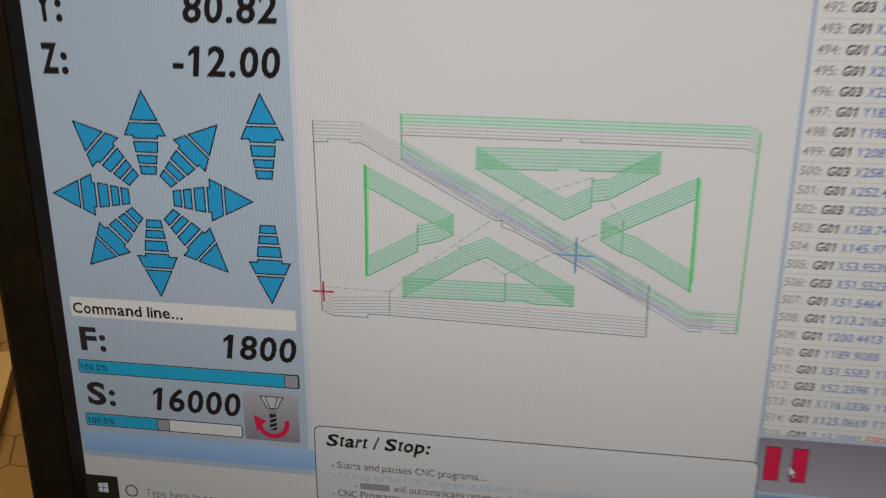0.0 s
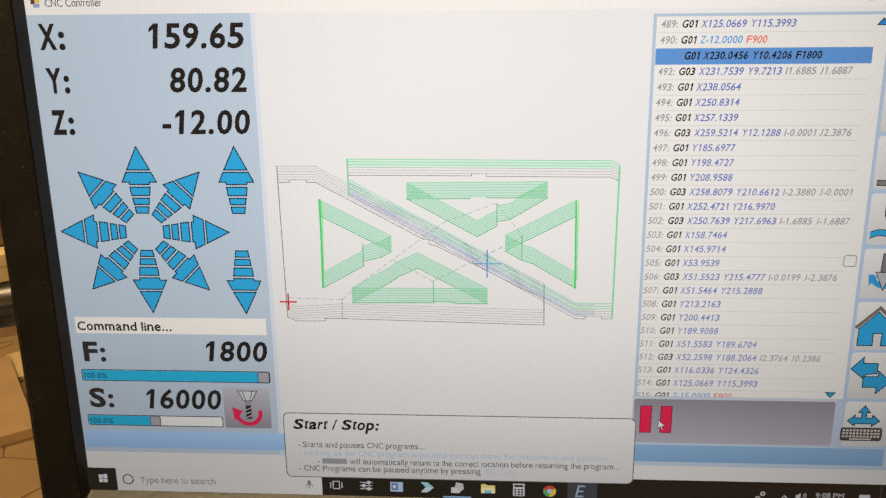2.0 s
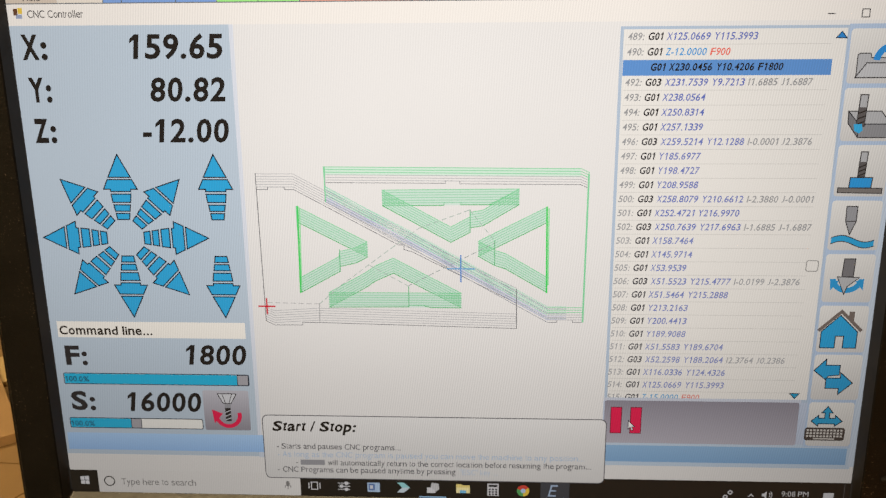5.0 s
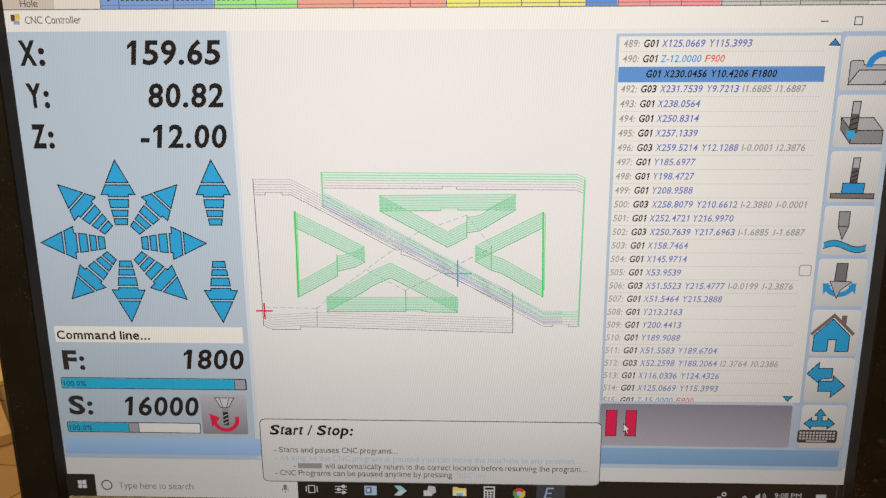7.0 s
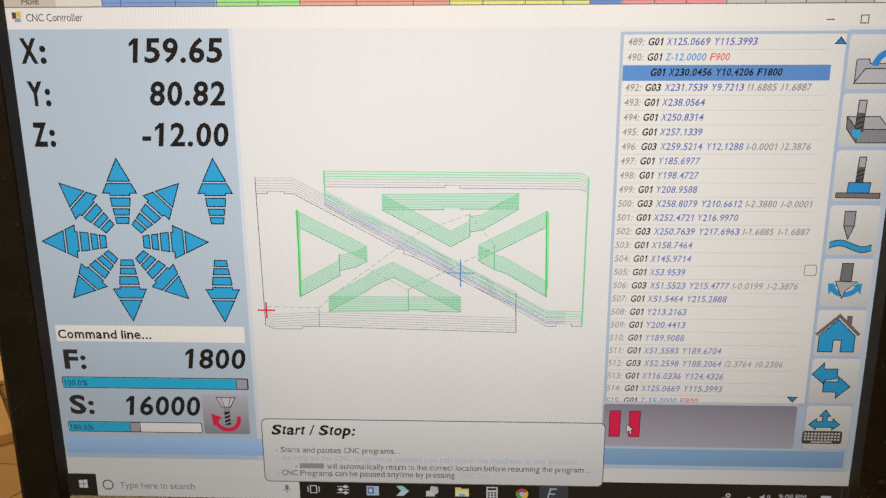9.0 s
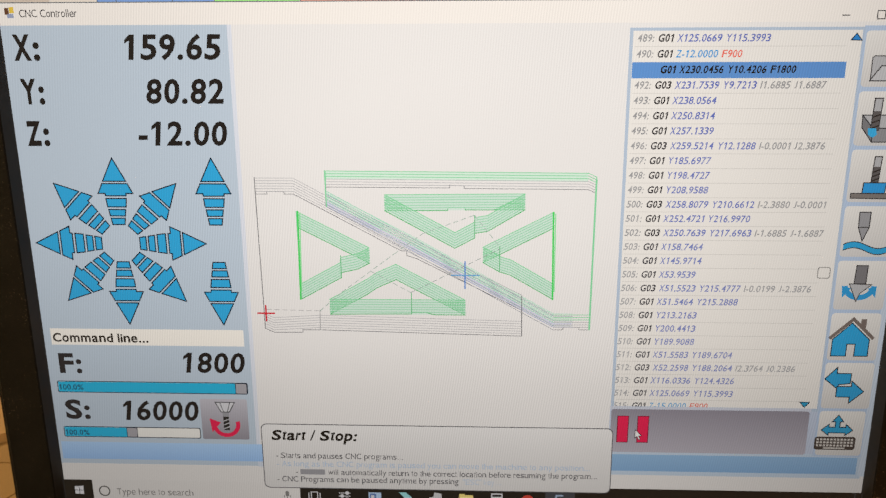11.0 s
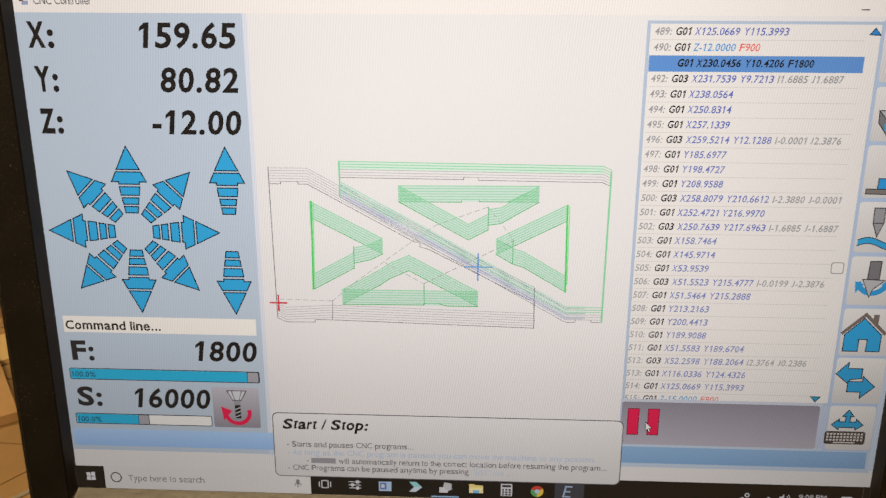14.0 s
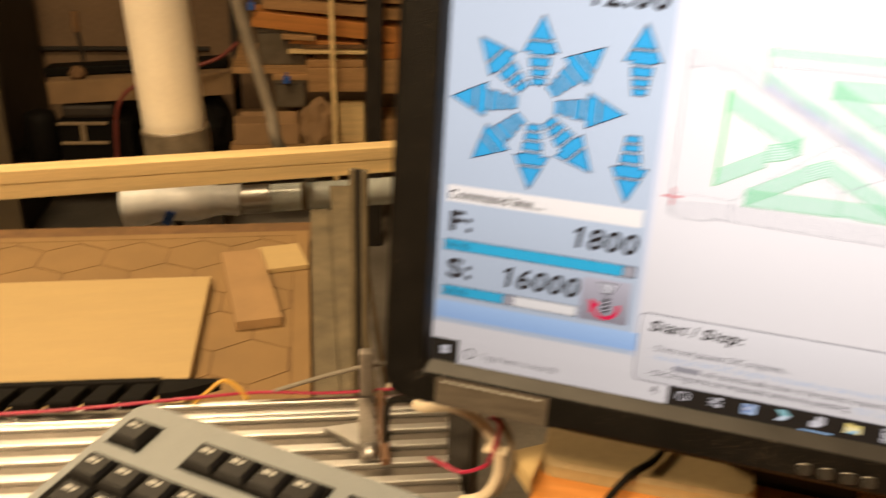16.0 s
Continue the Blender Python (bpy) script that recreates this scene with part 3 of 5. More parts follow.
for k in range(PASSES):
    d.line([(u, v - RISE * k) for u, v in (left_piece if k == 0 else left_plain)], 0.75 if k else 0.9, THIN if k else lit(112, 112, 116), 2 + 0.02 * k, closed=True)
d.line([(340, 492), (342, 722.4)], 1.1, lit(104, 104, 106), 2.6).line([(725, 668), (726, 731)], 1.1, lit(104, 104, 106), 2.6)
d.done("tool_path_outline", "stacked thin grey outlines of a frame piece")
d = Draw()
edge_only, slant_only = right_piece[:-1], [(772.2, 720.5), (570, 606), (441.5, 534)]
edge_plain = right_plain[:-1]
for k in range(PASSES):
    col = lit(112, 112, 116) if k == 0 else THIN if k < 4 else GREEN
    d.line([(u, v - RISE * k) for u, v in (edge_only if k == 0 else edge_plain)], 0.8 if k < 4 else 1.1, col, 2.2 + 0.02 * k)
    d.line([(u, v - RISE * k) for u, v in slant_only], 0.8, lit(140, 144, 152) if k == 0 else lit(176, 180, 200) if k < 3 else lit(150, 208, 178), 2.2 + 0.02 * k)
d.poly([(441.5, 482), (815, 484.5), (815, 497), (441.5, 494)], lit(208, 230, 212), 1.5)
for k in range(12):
    d.line([(441.5, 533 - 1.9 * k), (570, 601 - 1.9 * k), (772, 716 - 1.9 * k), (800, 716 - 1.9 * k)], 0.9, lit(150, 166, 172) if k % 4 == 1 else lit(184, 222, 200) if k > 3 else lit(188, 194, 216), 2.1)
d.line([(827, 494), (825.3, 719)], 2.6, GREEN, 2.5).line([(441.5, 482), (442.5, 534)], 1.6, GREEN, 2.5)
d.done("tool_path_outline", "stacked thin green outlines of a frame piece")
DENSE, WASH = lit(116, 196, 138), lit(206, 224, 211)
POCKETS = (
    ([(398, 565), (502, 619), (485, 628), (460, 634), (459, 642), (400, 675)], (), [[(502, 596), (502, 619), (478, 607)]]),
    ([(526.5, 540), (617, 539.3), (617, 535), (642, 535), (642, 538.3), (727, 538), (674, 570), (655.5, 573), (655.5, 580), (627, 595.5)], (1, 2, 3, 4), [[(526.5, 516.5), (526.5, 540), (570, 540)], [(727, 514.5), (727, 538), (682, 538)]]),
    ([(768, 565), (770, 672.5), (708, 636), (692, 631), (668, 617)], (), [[(668, 594), (668, 617), (692, 605)]]),
    ([(441.3, 699), (498, 667), (512, 657), (540.5, 644), (642, 698.5), (597, 698.5), (584, 695.2), (562.5, 695.2), (562.5, 697.5)], (6, 7, 8, 9), [[(441.3, 676), (441.3, 699), (484, 676)], [(642, 675.5), (642, 698.5), (602, 676.5)]]),
)
for tri, notch, dense in POCKETS:
    d = Draw()
    plain = [q for n, q in enumerate(tri) if n not in notch]
    for n, (a, b) in enumerate(zip(plain, plain[1:] + plain[:1])):
        if abs(a[0] - b[0]) > 4:
            d.poly([a, b, (b[0], b[1] - 23.4), (a[0], a[1] - 23.4)], WASH, 1.6 + 0.03 * n)
    for k in range(13):
        d.line([(u, v - 1.95 * k) for u, v in (tri if k < 2 else plain)], 1.25 if k % 2 == 0 else 0.8, lit(84, 180, 110) if k == 0 else GREEN if k == 12 else lit(150, 208, 170) if k % 2 == 0 else lit(192, 222, 202), 2 + 0.02 * k, closed=True)
    for shape in dense:
        d.poly(shape, DENSE, 1.9)
        for n in range(4):
            v = min(q[1] for q in shape) + 5.5 * n + 3
            us = [a[0] + (v - a[1]) / (b[1] - a[1]) * (b[0] - a[0]) for a, b in zip(shape, shape[1:] + shape[:1]) if (a[1] <= v) != (b[1] <= v)]
            if len(us) > 1:
                d.line([(min(us), v), (max(us), v)], 0.8, lit(128, 204, 148), 2.6)
    for (a, b), (c, e) in [q for q in zip(tri, tri[1:] + tri[:1]) if abs(q[0][0] - q[1][0]) < 4 and abs(q[0][1] - q[1][1]) > 60]:
        d.line([(a, min(b, e) - 23), (c, max(b, e))], 2.6, lit(70, 206, 96), 2.8)
        d.line([(a + 3, min(b, e) - 21), (c + 2, max(b, e) - 12)], 1.6, lit(136, 220, 150), 2.7)
    d.done("pocket_path", "stacked green outlines of a triangular pocket")
d = Draw()
for u, v0, v1 in ((460, 608, 642), (655.5, 546, 580), (692, 593, 631), (562.7, 665, 697)):
    d.line([(u, v0), (u, v1)], 1.3, lit(110, 186, 132), 3)
d.dashes([(346, 692.3), (426, 693.8)], 1.0, lit(176, 174, 172), 3).dashes([(426, 693.8), (460, 664), (538, 605), (580, 574), (655, 546), (692, 593)], 1.0, lit(164, 182, 170), 3).dashes([(505, 632), (562, 664)], 1.0, lit(164, 182, 170), 3)
d.dashes([(562, 664), (692, 596)], 1.0, lit(150, 160, 156), 3).line([(426, 693), (425, 724)], 1.0, GREY_INK, 3)
d.done("rapid_move_path", "thin dashed grey travel lines")
Draw().line([(641.7, 616), (641.7, 657)], 1.8, lit(72, 130, 200), 4).line([(622, 636.5), (662, 636.5)], 1.8, lit(96, 160, 206), 4).done("tool_cursor", "thin blue cross")
Draw().line([(344.6, 686.5), (344.6, 710)], 2.4, lit(206, 30, 50), 4).line([(332.5, 698.3), (356.5, 698.3)], 2.4, lit(206, 30, 50), 4).done("origin_cursor", "small red cross")

# program list
Draw().rect(863, 286, 1174, 848, lit(176, 191, 206), 2).done("list_border")
Draw().rect(316, 279.5, 322, 917, lit(214, 218, 225), 1).done("panel_border")
Draw().rect(867.5, 290, 1170, 843, lit(230, 226, 218), 3).done("program_list", "white list of program lines")
LINES = """489: G01 X125.0669 Y115.3993|490: G01 Z-12.0000 F900|491: G01 X230.0456 Y10.4206 F1800|492: G03 X231.7539 Y9.7213 I1.6885 J1.6887|493: G01 X238.0564
494: G01 X250.8314|495: G01 X257.1339|496: G03 X259.5214 Y12.1288 I-0.0001 J2.3876|497: G01 Y185.6977|498: G01 Y198.4727|499: G01 Y208.9588
500: G03 X258.8079 Y210.6612 I-2.3880 J-0.0001|501: G01 X252.4721 Y216.9970|502: G03 X250.7639 Y217.6963 I-1.6885 J-1.6887|503: G01 X158.7464|504: G01 X145.9714
505: G01 X53.9539|506: G03 X51.5523 Y215.4777 I-0.0199 J-2.3876|507: G01 X51.5464 Y215.2888|508: G01 Y213.2163|509: G01 Y200.4413|510: G01 Y189.9088
511: G01 X51.5583 Y189.6704|512: G03 X52.2598 Y188.2064 I2.3764 J0.2386|513: G01 X116.0336 Y124.4326|514: G01 X125.0669 Y115.3993|515: G01 Z-15.0000 F900""".replace("\n", "|").split("|")
TOKEN = {"X": (98, 112, 180), "Y": (102, 114, 180), "Z": (76, 152, 208), "F": (228, 104, 90), "I": (150, 150, 150), "J": (150, 150, 150), "G": (36, 36, 42)}


SCALE = 60.0 / line_width("X125.0669", 9.6)
for i, text in enumerate(LINES):
    base = 304.4 + 20.84 * i
    u = 873 - 0.27 * i
    d = Draw()
    chosen = i == 2
    if chosen:
        d.rect(868, base - 14.5, 1153, base + 7, lit(90, 142, 202), 4)
    else:
        d.rect(870, base + 6, 1150, base + 6.8, lit(206, 203, 196), 3.5)
    for k, tok in enumerate(text.split()):
        b = 0.024 if tok[0] == "G" else 0.013
        w = line_width(tok, 9.6, b) * SCALE
        # inks lighten down the list: viewing-angle contrast loss put into their colours
        ink = lit(60, 110, 180) if chosen and k == 0 else INK if chosen else lit(*[round(c + (206 - c) * 0.11 * (i // 7)) for c in TOKEN.get(tok[0], (150, 150, 150))])
        if chosen and k == 0:
            u += 28
        else:
            u = write(d, tok, u, u + w, base, 9.6, ink, 4.5, bold=b + (0.008 if chosen else 0), slant=0.18)
        u += 5.6
    d.done("program_line")
Draw().outlined([(1162.5, 294.5), (1155.5, 303), (1170, 303.5)], lit(36, 130, 200), EDGE, 1.2, 4).done("scroll_arrow")
Draw().outlined([(1143.5, 832.5), (1158, 832.5), (1151, 841)], lit(24, 150, 190), EDGE, 1.2, 4).done("scroll_arrow")
Draw().rrect(1147, 620, 1165.5, 637.5, 3.5, lit(150, 148, 144), 4).rrect(1148.3, 621.3, 1164.2, 636.2, 2.6, lit(230, 226, 218), 4.5).done("scroll_knob")

# start and pause strip
Draw().rect(862, 843, 1162, 848, lit(196, 200, 210), 6).rect(862, 843.5, 1180, 922, lit(186, 196, 212), 1.5).done("strip_border")
Draw().rrect(864, 847.5, 1160, 920, 4, lit(138, 134, 144, (176, 172, 180)), 6.5).done("start_strip", "grey shaded strip")
for u in (874, 904.5):
    Draw().outlined([(u, 859), (u + 16.5, 859), (u + 16.5, 903), (u, 903)], CRIMSON, lit(120, 10, 50), 1.2, 7).done("pause_bar")
Draw().outlined([(901.5, 881.5), (901.5, 896), (904.8, 893), (907, 898.5), (909.4, 897.4), (907.2, 892.2), (911.5, 892)], lit(236, 234, 230), lit(70, 60, 70), 1.0, 8).done("mouse_pointer")

# tool buttons
Draw().rect(1172, 284.5, 1253, 923, lit(176, 194, 216), 2).rect(1244, 290, 1253, 956, lit(196, 208, 220), 3).done("button_column")
BUTTONS = [291, 371, 450.5, 530.5, 610.5, 690, 768, 846.5]
for v in BUTTONS:
    Draw().rrect(1175, v, 1246 if v < 800 else 1243, v + 74, 5, lit(226, 223, 216, (206, 203, 198)), 4).done("tool_button")
MIDG, LIGHTG, DARKG = lit(140, 140, 142), lit(178, 178, 178), lit(50, 50, 54)


def drill(d, u, v, h=34, w=11):
    d.outlined([(u, v), (u + w, v), (u + w - 1.5, v + h), (u - 1.5, v + h)], lit(92, 88, 88), DARKG, 1.2, 6)
    d.poly([(u + 1, v + 1), (u + w - 1, v + 1), (u + w - 1.4, v + h * 0.4), (u + 0.4, v + h * 0.4)], LIGHTG, 6.6)
    for k in range(3):
        y = v + h * (0.48 + 0.17 * k)
        d.poly([(u - 0.6, y + 4), (u + w - 1.2, y), (u + w - 1.2, y + 2), (u - 0.6, y + 6)], lit(40, 36, 36), 6.8)


d = Draw()
d.outlined([(1187, 326), (1187, 357), (1240, 357), (1240, 330), (1206, 330), (1204, 324), (1190, 324)], LIGHTG, DARKG, 1.3, 5)
d.outlined([(1200, 337), (1250, 337), (1234, 357), (1186, 357)], lit(190, 190, 190), DARKG, 1.5, 6)
d.ring(1233, 335, 16, 25, lit(36, 140, 212), 7, 185, 290, 14).poly([(1235, 306), (1250, 313), (1236, 326)], lit(36, 140, 212), 7)
d.done("open_file_icon", "grey folder with a blue arrow")
d = Draw().outlined([(1183, 403), (1228, 403), (1243, 421), (1199, 421)], LIGHTG, DARKG, 1.4, 5).outlined([(1199, 421), (1243, 421), (1243, 440), (1199, 440)], MIDG, DARKG, 1.4, 5)
d.outlined([(1183, 403), (1199, 421), (1199, 440), (1184, 420)], lit(120, 120, 122), DARKG, 1.4, 5)
drill(d, 1197, 380, 44)
d.poly([(1192, 421), (1203, 421), (1205, 430), (1200, 434), (1193, 430)], lit(50, 170, 220), 7)
d.done("zero_point_icon", "grey block with a cutter and a blue mark")
d = Draw().outlined([(1196, 497), (1227, 497), (1226, 512), (1195, 512)], lit(36, 150, 214), DARKG, 1.4, 6).outlined([(1180, 512), (1242, 512.5), (1242, 520), (1180, 519)], lit(122, 116, 112), DARKG, 1.3, 5)
drill(d, 1207, 460, 36, 10)
d.done("tool_length_icon", "cutter on a blue block")
d = Draw().outlined([(1196, 539), (1211.5, 539), (1211.5, 561), (1204, 581), (1196.5, 561)], lit(150, 150, 152), DARKG, 1.4, 6).line([(1196.5, 561), (1211.5, 561)], 1.4, DARKG, 7)
wave = [(1179 + 61 * k / 12, 587 + 5 * math.sin(k / 12 * 5.6 + 3.4)) for k in range(13)]
for (a, b), (c, e) in zip(wave, wave[1:]):
    d.poly([(a, b), (c, e), (c, e + 9), (a, b + 9)], lit(36, 160, 210), 5)
d.line(wave, 1.3, DARKG, 6).line([(a, b + 9) for a, b in wave], 1.3, DARKG, 6)
d.done("probe_icon", "probe tip over a blue wave")
d = Draw().outlined([(1201.5, 617.5), (1217.5, 617.5), (1217, 645), (1200.5, 645)], lit(118, 116, 118), DARKG, 1.4, 6)
d.outlined([(1194, 645), (1226, 646), (1210, 660), (1206, 672), (1200, 658)], LIGHTG, DARKG, 1.2, 5.5)
d.ring(1209, 645, 17, 25, lit(36, 150, 206), 5, 10, 170, 16).poly([(1184, 648), (1197, 652), (1186, 666)], lit(36, 150, 206), 5.2).poly([(1233, 648), (1221, 652), (1233, 666)], lit(36, 150, 206), 5.2)
d.done("spindle_turn_icon", "grey spindle with blue turning arrows")
d = Draw().poly([(1180, 757), (1180, 731), (1206, 705), (1233, 731), (1233, 757), (1213.5, 757), (1213.5, 738), (1201.5, 738), (1201.5, 757)], lit(32, 160, 212), 5)
d.line([(1180, 757), (1180, 731), (1206, 705), (1233, 731), (1233, 757), (1213.5, 757), (1213.5, 738), (1201.5, 738), (1201.5, 757)], 1.4, EDGE, 6, closed=True)
d.line([(1177, 728), (1207, 699), (1237, 728)], 5, lit(116, 104, 98), 6.5).rect(1218, 699, 1226, 713, lit(116, 104, 98), 6.2)
d.done("home_icon", "blue house with a brown roof")
d = Draw().outlined([(1176, 794), (1193, 775), (1193, 785), (1214, 785), (1214, 801), (1197, 803), (1197, 811)], lit(32, 156, 206), EDGE, 1.4, 5)
d.outlined([(1235, 814), (1216, 797), (1216, 806), (1195, 806), (1195, 823), (1215, 823), (1215, 833)], lit(32, 156, 206), EDGE, 1.4, 5.8)
d.done("swap_icon", "two blue arrows in opposite directions")
d = Draw().outlined([(1203.5, 853), (1212, 864), (1207, 864), (1207, 873), (1216, 873), (1216, 868), (1227, 878), (1216, 886.5), (1216, 882.5), (1191, 882.5), (1191, 886.5), (1180, 878), (1191, 868), (1191, 873), (1200, 873), (1200, 864), (1195, 864)], lit(32, 156, 200), EDGE, 1.4, 5)
d.rrect(1172, 889, 1233, 911, 4, lit(66, 60, 58), 5)
for r in range(3):
    for c in range(11):
        d.rect(1175 + 5.1 * c, 892 + 5 * r, 1178.4 + 5.1 * c, 895.2 + 5 * r, lit(206, 200, 192), 6)
d.rect(1186, 907, 1218, 909, lit(206, 200, 192), 6)
d.done("keyboard_move_icon", "blue arrows over a small keyboard drawing")

# help bubble
Draw().rrect(324.5, 880, 868.5, 992.5, 9, lit(96, 96, 100), 9).rrect(325.9, 881.4, 867.1, 991.1, 8, lit(228, 226, 222, (212, 210, 206)), 9.5).done("help_bubble", "rounded white help bubble")
words("help_heading", "Start / Stop:", 340, 475.5, 907.5, 16, lit(10, 10, 12), 10, bold=0.029, slant=0.2)
HELP = lit(84, 84, 88)
words("help_line", "- Starts and pauses CNC programs...", 346, 545, 939.2, 9.4, HELP, 10)
words("help_line", "- As long as the CNC program is paused you can move the machine to any position...", 346.5, 836, 953.5, 9.4, lit(178, 196, 216), 10)
d = Draw().rect(375.5, 963.5, 379, 964.8, HELP, 10)
d.rect(383, 958.4, 422, 967.6, lit(150, 150, 153), 10)
write(d, "will automatically return to the correct location before resuming the program...", 427, 847, 967.6, 9.4, HELP, 10)
d.done("help_line", "grey help text with a plain bar at its start")
d = Draw()
write(d, "- CNC Programs can be paused anytime by pressing", 345.7, 632, 980.6, 9.4, HELP, 10)
write(d, '"ESC" key ...', 639, 699, 981.2, 9.4, lit(186, 200, 216), 10)
d.done("help_line")

# task bar
Draw().rect(0, 984, 1253, 1024, lit(14, 13, 15), 7).done("task_bar", "black task bar")
d = Draw()
for a, b in ((0, 0), (1, 0), (0, 1), (1, 1)):
    d.poly([(16.5 + 7.4 * a, 996.4 + 7.4 * b - 0.8 * a * (1 - b)), (23 + 7.6 * a, 995.6 + 7.4 * b - 0.8 * a * (1 - b)), (23 + 7.6 * a, 1002.4 + 7.6 * b), (16.5 + 7.4 * a, 1002.4 + 7.4 * b)], lit(226, 226, 228), 8)
d.done("start_icon", "small four-pane mark")
Draw().rect(46, 983.2, 380.5, 1024, lit(222, 219, 214), 8).done("search_field")
Draw().ring(64.7, 1003.5, 7.4, 9.3, lit(70, 68, 68), 9).done("search_ring")
words("search_prompt", "Type here to search", 85, 208.5, 1009.5, 11, lit(136, 134, 132), 9)
Draw().rrect(357, 998, 362.6, 1008, 2.6, lit(130, 128, 126), 9).rect(359, 1009, 360.6, 1013, lit(130, 128, 126), 9).rect(354.6, 1005, 355.8, 1010, lit(130, 128, 126), 9).rect(363.8, 1005, 365, 1010, lit(130, 128, 126), 9).done("microphone_icon")
TB, PALEB = lit(214, 214, 216), lit(176, 200, 226)
icons = [403.2 + 48.15 * k for k in range(9)]
Draw().rect(768, 986, 814, 1024, lit(58, 62, 70), 7.5).rect(768, 1021, 814, 1023.4, lit(150, 190, 225), 8).done("active_task")
Draw().rect(573, 1021, 617, 1023.4, lit(150, 190, 225), 8).done("running_task")
x = icons[0]
Draw().line([(x - 5, 999), (x + 5, 999), (x + 5, 1012), (x - 5, 1012)], 1.5, TB, 8, closed=True).line([(x - 9, 1001), (x - 9, 1010)], 1.5, TB, 8).line([(x + 9, 1001), (x + 9, 1010)], 1.5, TB, 8).done("task_icon")
x = icons[1]
d = Draw()
for k, sgn in ((0, 1), (1, -1), (2, 1)):
    y = 1000 + 5.5 * k
    d.line([(x - 9, y), (x + 9, y)], 1.3, TB, 8).ring(x + 4 * sgn, y, 0.5, 3.2, TB, 8, n=10)
d.done("task_icon")
x = icons[2]
Draw().rect(x - 10, 998, x + 10, 1015, PALEB, 8).rect(x - 8, 1000, x + 2, 1012, lit(90, 120, 170), 8.5).rect(x - 6, 1003, x - 1, 1009, TB, 9).done("task_icon")
x = icons[3]
Draw().poly([(x - 10, 997), (x + 1, 997), (x + 11, 1006), (x + 1, 1015), (x - 10, 1015), (x - 2, 1006)], lit(150, 210, 212), 8).poly([(x - 2, 1006), (x + 11, 1006), (x + 1, 1015), (x - 10, 1015)], lit(200, 214, 222), 8.5).done("task_icon")
x = icons[4]
Draw().rect(x - 10, 1005, x + 4, 1015, TB, 8).poly([(x - 4, 1004), (x - 2, 996), (x + 9, 998), (x + 10, 1008), (x + 5, 1012)], lit(196, 196, 196), 8.5).done("task_icon")
x = icons[5]
Draw().poly([(x - 11, 998), (x - 3, 998), (x - 1, 1000), (x + 11, 1000), (x + 11, 1014), (x - 11, 1014)], lit(236, 214, 128), 8).rect(x - 11, 1004, x + 11, 1014, lit(246, 232, 168), 8.5).rect(x - 5, 1009, x + 5, 1014, lit(120, 190, 226), 9).done("task_icon")
x = icons[6]
d = Draw().rect(x - 9, 996, x + 9, 1018, TB, 8).rect(x - 7, 998, x + 7, 1002, lit(30, 30, 32), 8.5)
for r in range(3):
    for c in range(3):
        d.rect(x - 7 + 5.2 * c, 1005 + 4.4 * r, x - 3.6 + 5.2 * c, 1008 + 4.4 * r, lit(30, 30, 32), 8.5)
d.done("task_icon")
x = icons[7]
Draw().ring(x, 1008, 4, 10, lit(206, 66, 54), 8, 200, 330).ring(x, 1008, 4, 10, lit(84, 164, 92), 8, 90, 200).ring(x, 1008, 4, 10, lit(232, 196, 72), 8, -30, 90).ring(x, 1008, 0.1, 4, PALEB, 8).done("task_icon")
x = icons[8]
Draw().line([(x + 6, 998), (x - 3, 998), (x - 7, 1016), (x + 3, 1016)], 2.6, lit(160, 180, 205), 8.5).line([(x - 5, 1007), (x + 3, 1007)], 2.4, lit(160, 180, 205), 8.5).done("task_icon")
d = Draw().ring(1067, 1004, 2, 4, TB, 8, n=10).ring(1060, 1012, 2, 4, TB, 8, n=10).poly([(1095, 1011), (1100, 1005.5), (1105, 1011), (1103, 1011), (1100, 1008), (1097, 1011)], TB, 8)
d.poly([(1117, 1005), (1120, 1005), (1124, 1001), (1124, 1014), (1120, 1010), (1117, 1010)], TB, 8).ring(1124, 1007.5, 5, 6.2, TB, 8, -45, 45, 6).ring(1124, 1007.5, 8, 9.2, TB, 8, -45, 45, 6)
d.poly([(1212, 1002), (1228, 1002), (1228, 1014), (1222, 1014), (1218, 1018), (1218, 1014), (1212, 1014)], TB, 8).rect(1243, 986, 1244, 1024, lit(90, 90, 94), 8)
d.done("tray_icons", "small pale status symbols")
words("tray_clock", "9:08 PM", 1147, 1189, 1009.5, 9, TB, 8)

# ---------------------------------------------------------------- the milling machine behind the monitor
YAW = 26.0
C = (-0.62, 1.12, 0.75)


def at_machine(x, y, z, turn=0.0):
    """A pose on the machine's table: x along its back edge, y away, z up from the spoilboard."""
    return pose(*C, 0, 0, YAW) @ pose(x, y, z, 0, 0, turn)


bench = thing("machine_bench", "dark steel bench under the milling machine", "bench", at_machine(0, 0, -0.75))
part("tabletop", boxed((-1.7, -1.0, 0.68, 0.112, 0.10, 0.728), bevel=0.004), MDF_DARK, bench)
for x in (-1.62, 0.02):
    for y in (-0.92, 0.02):
        part("leg", boxed((x, y, 0, x + 0.07, y + 0.07, 0.679), bevel=0.004), DARK_METAL, bench)

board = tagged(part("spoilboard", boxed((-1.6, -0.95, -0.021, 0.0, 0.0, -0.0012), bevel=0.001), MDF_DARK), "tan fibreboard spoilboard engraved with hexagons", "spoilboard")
board.matrix_world = at_machine(0, 0, 0)


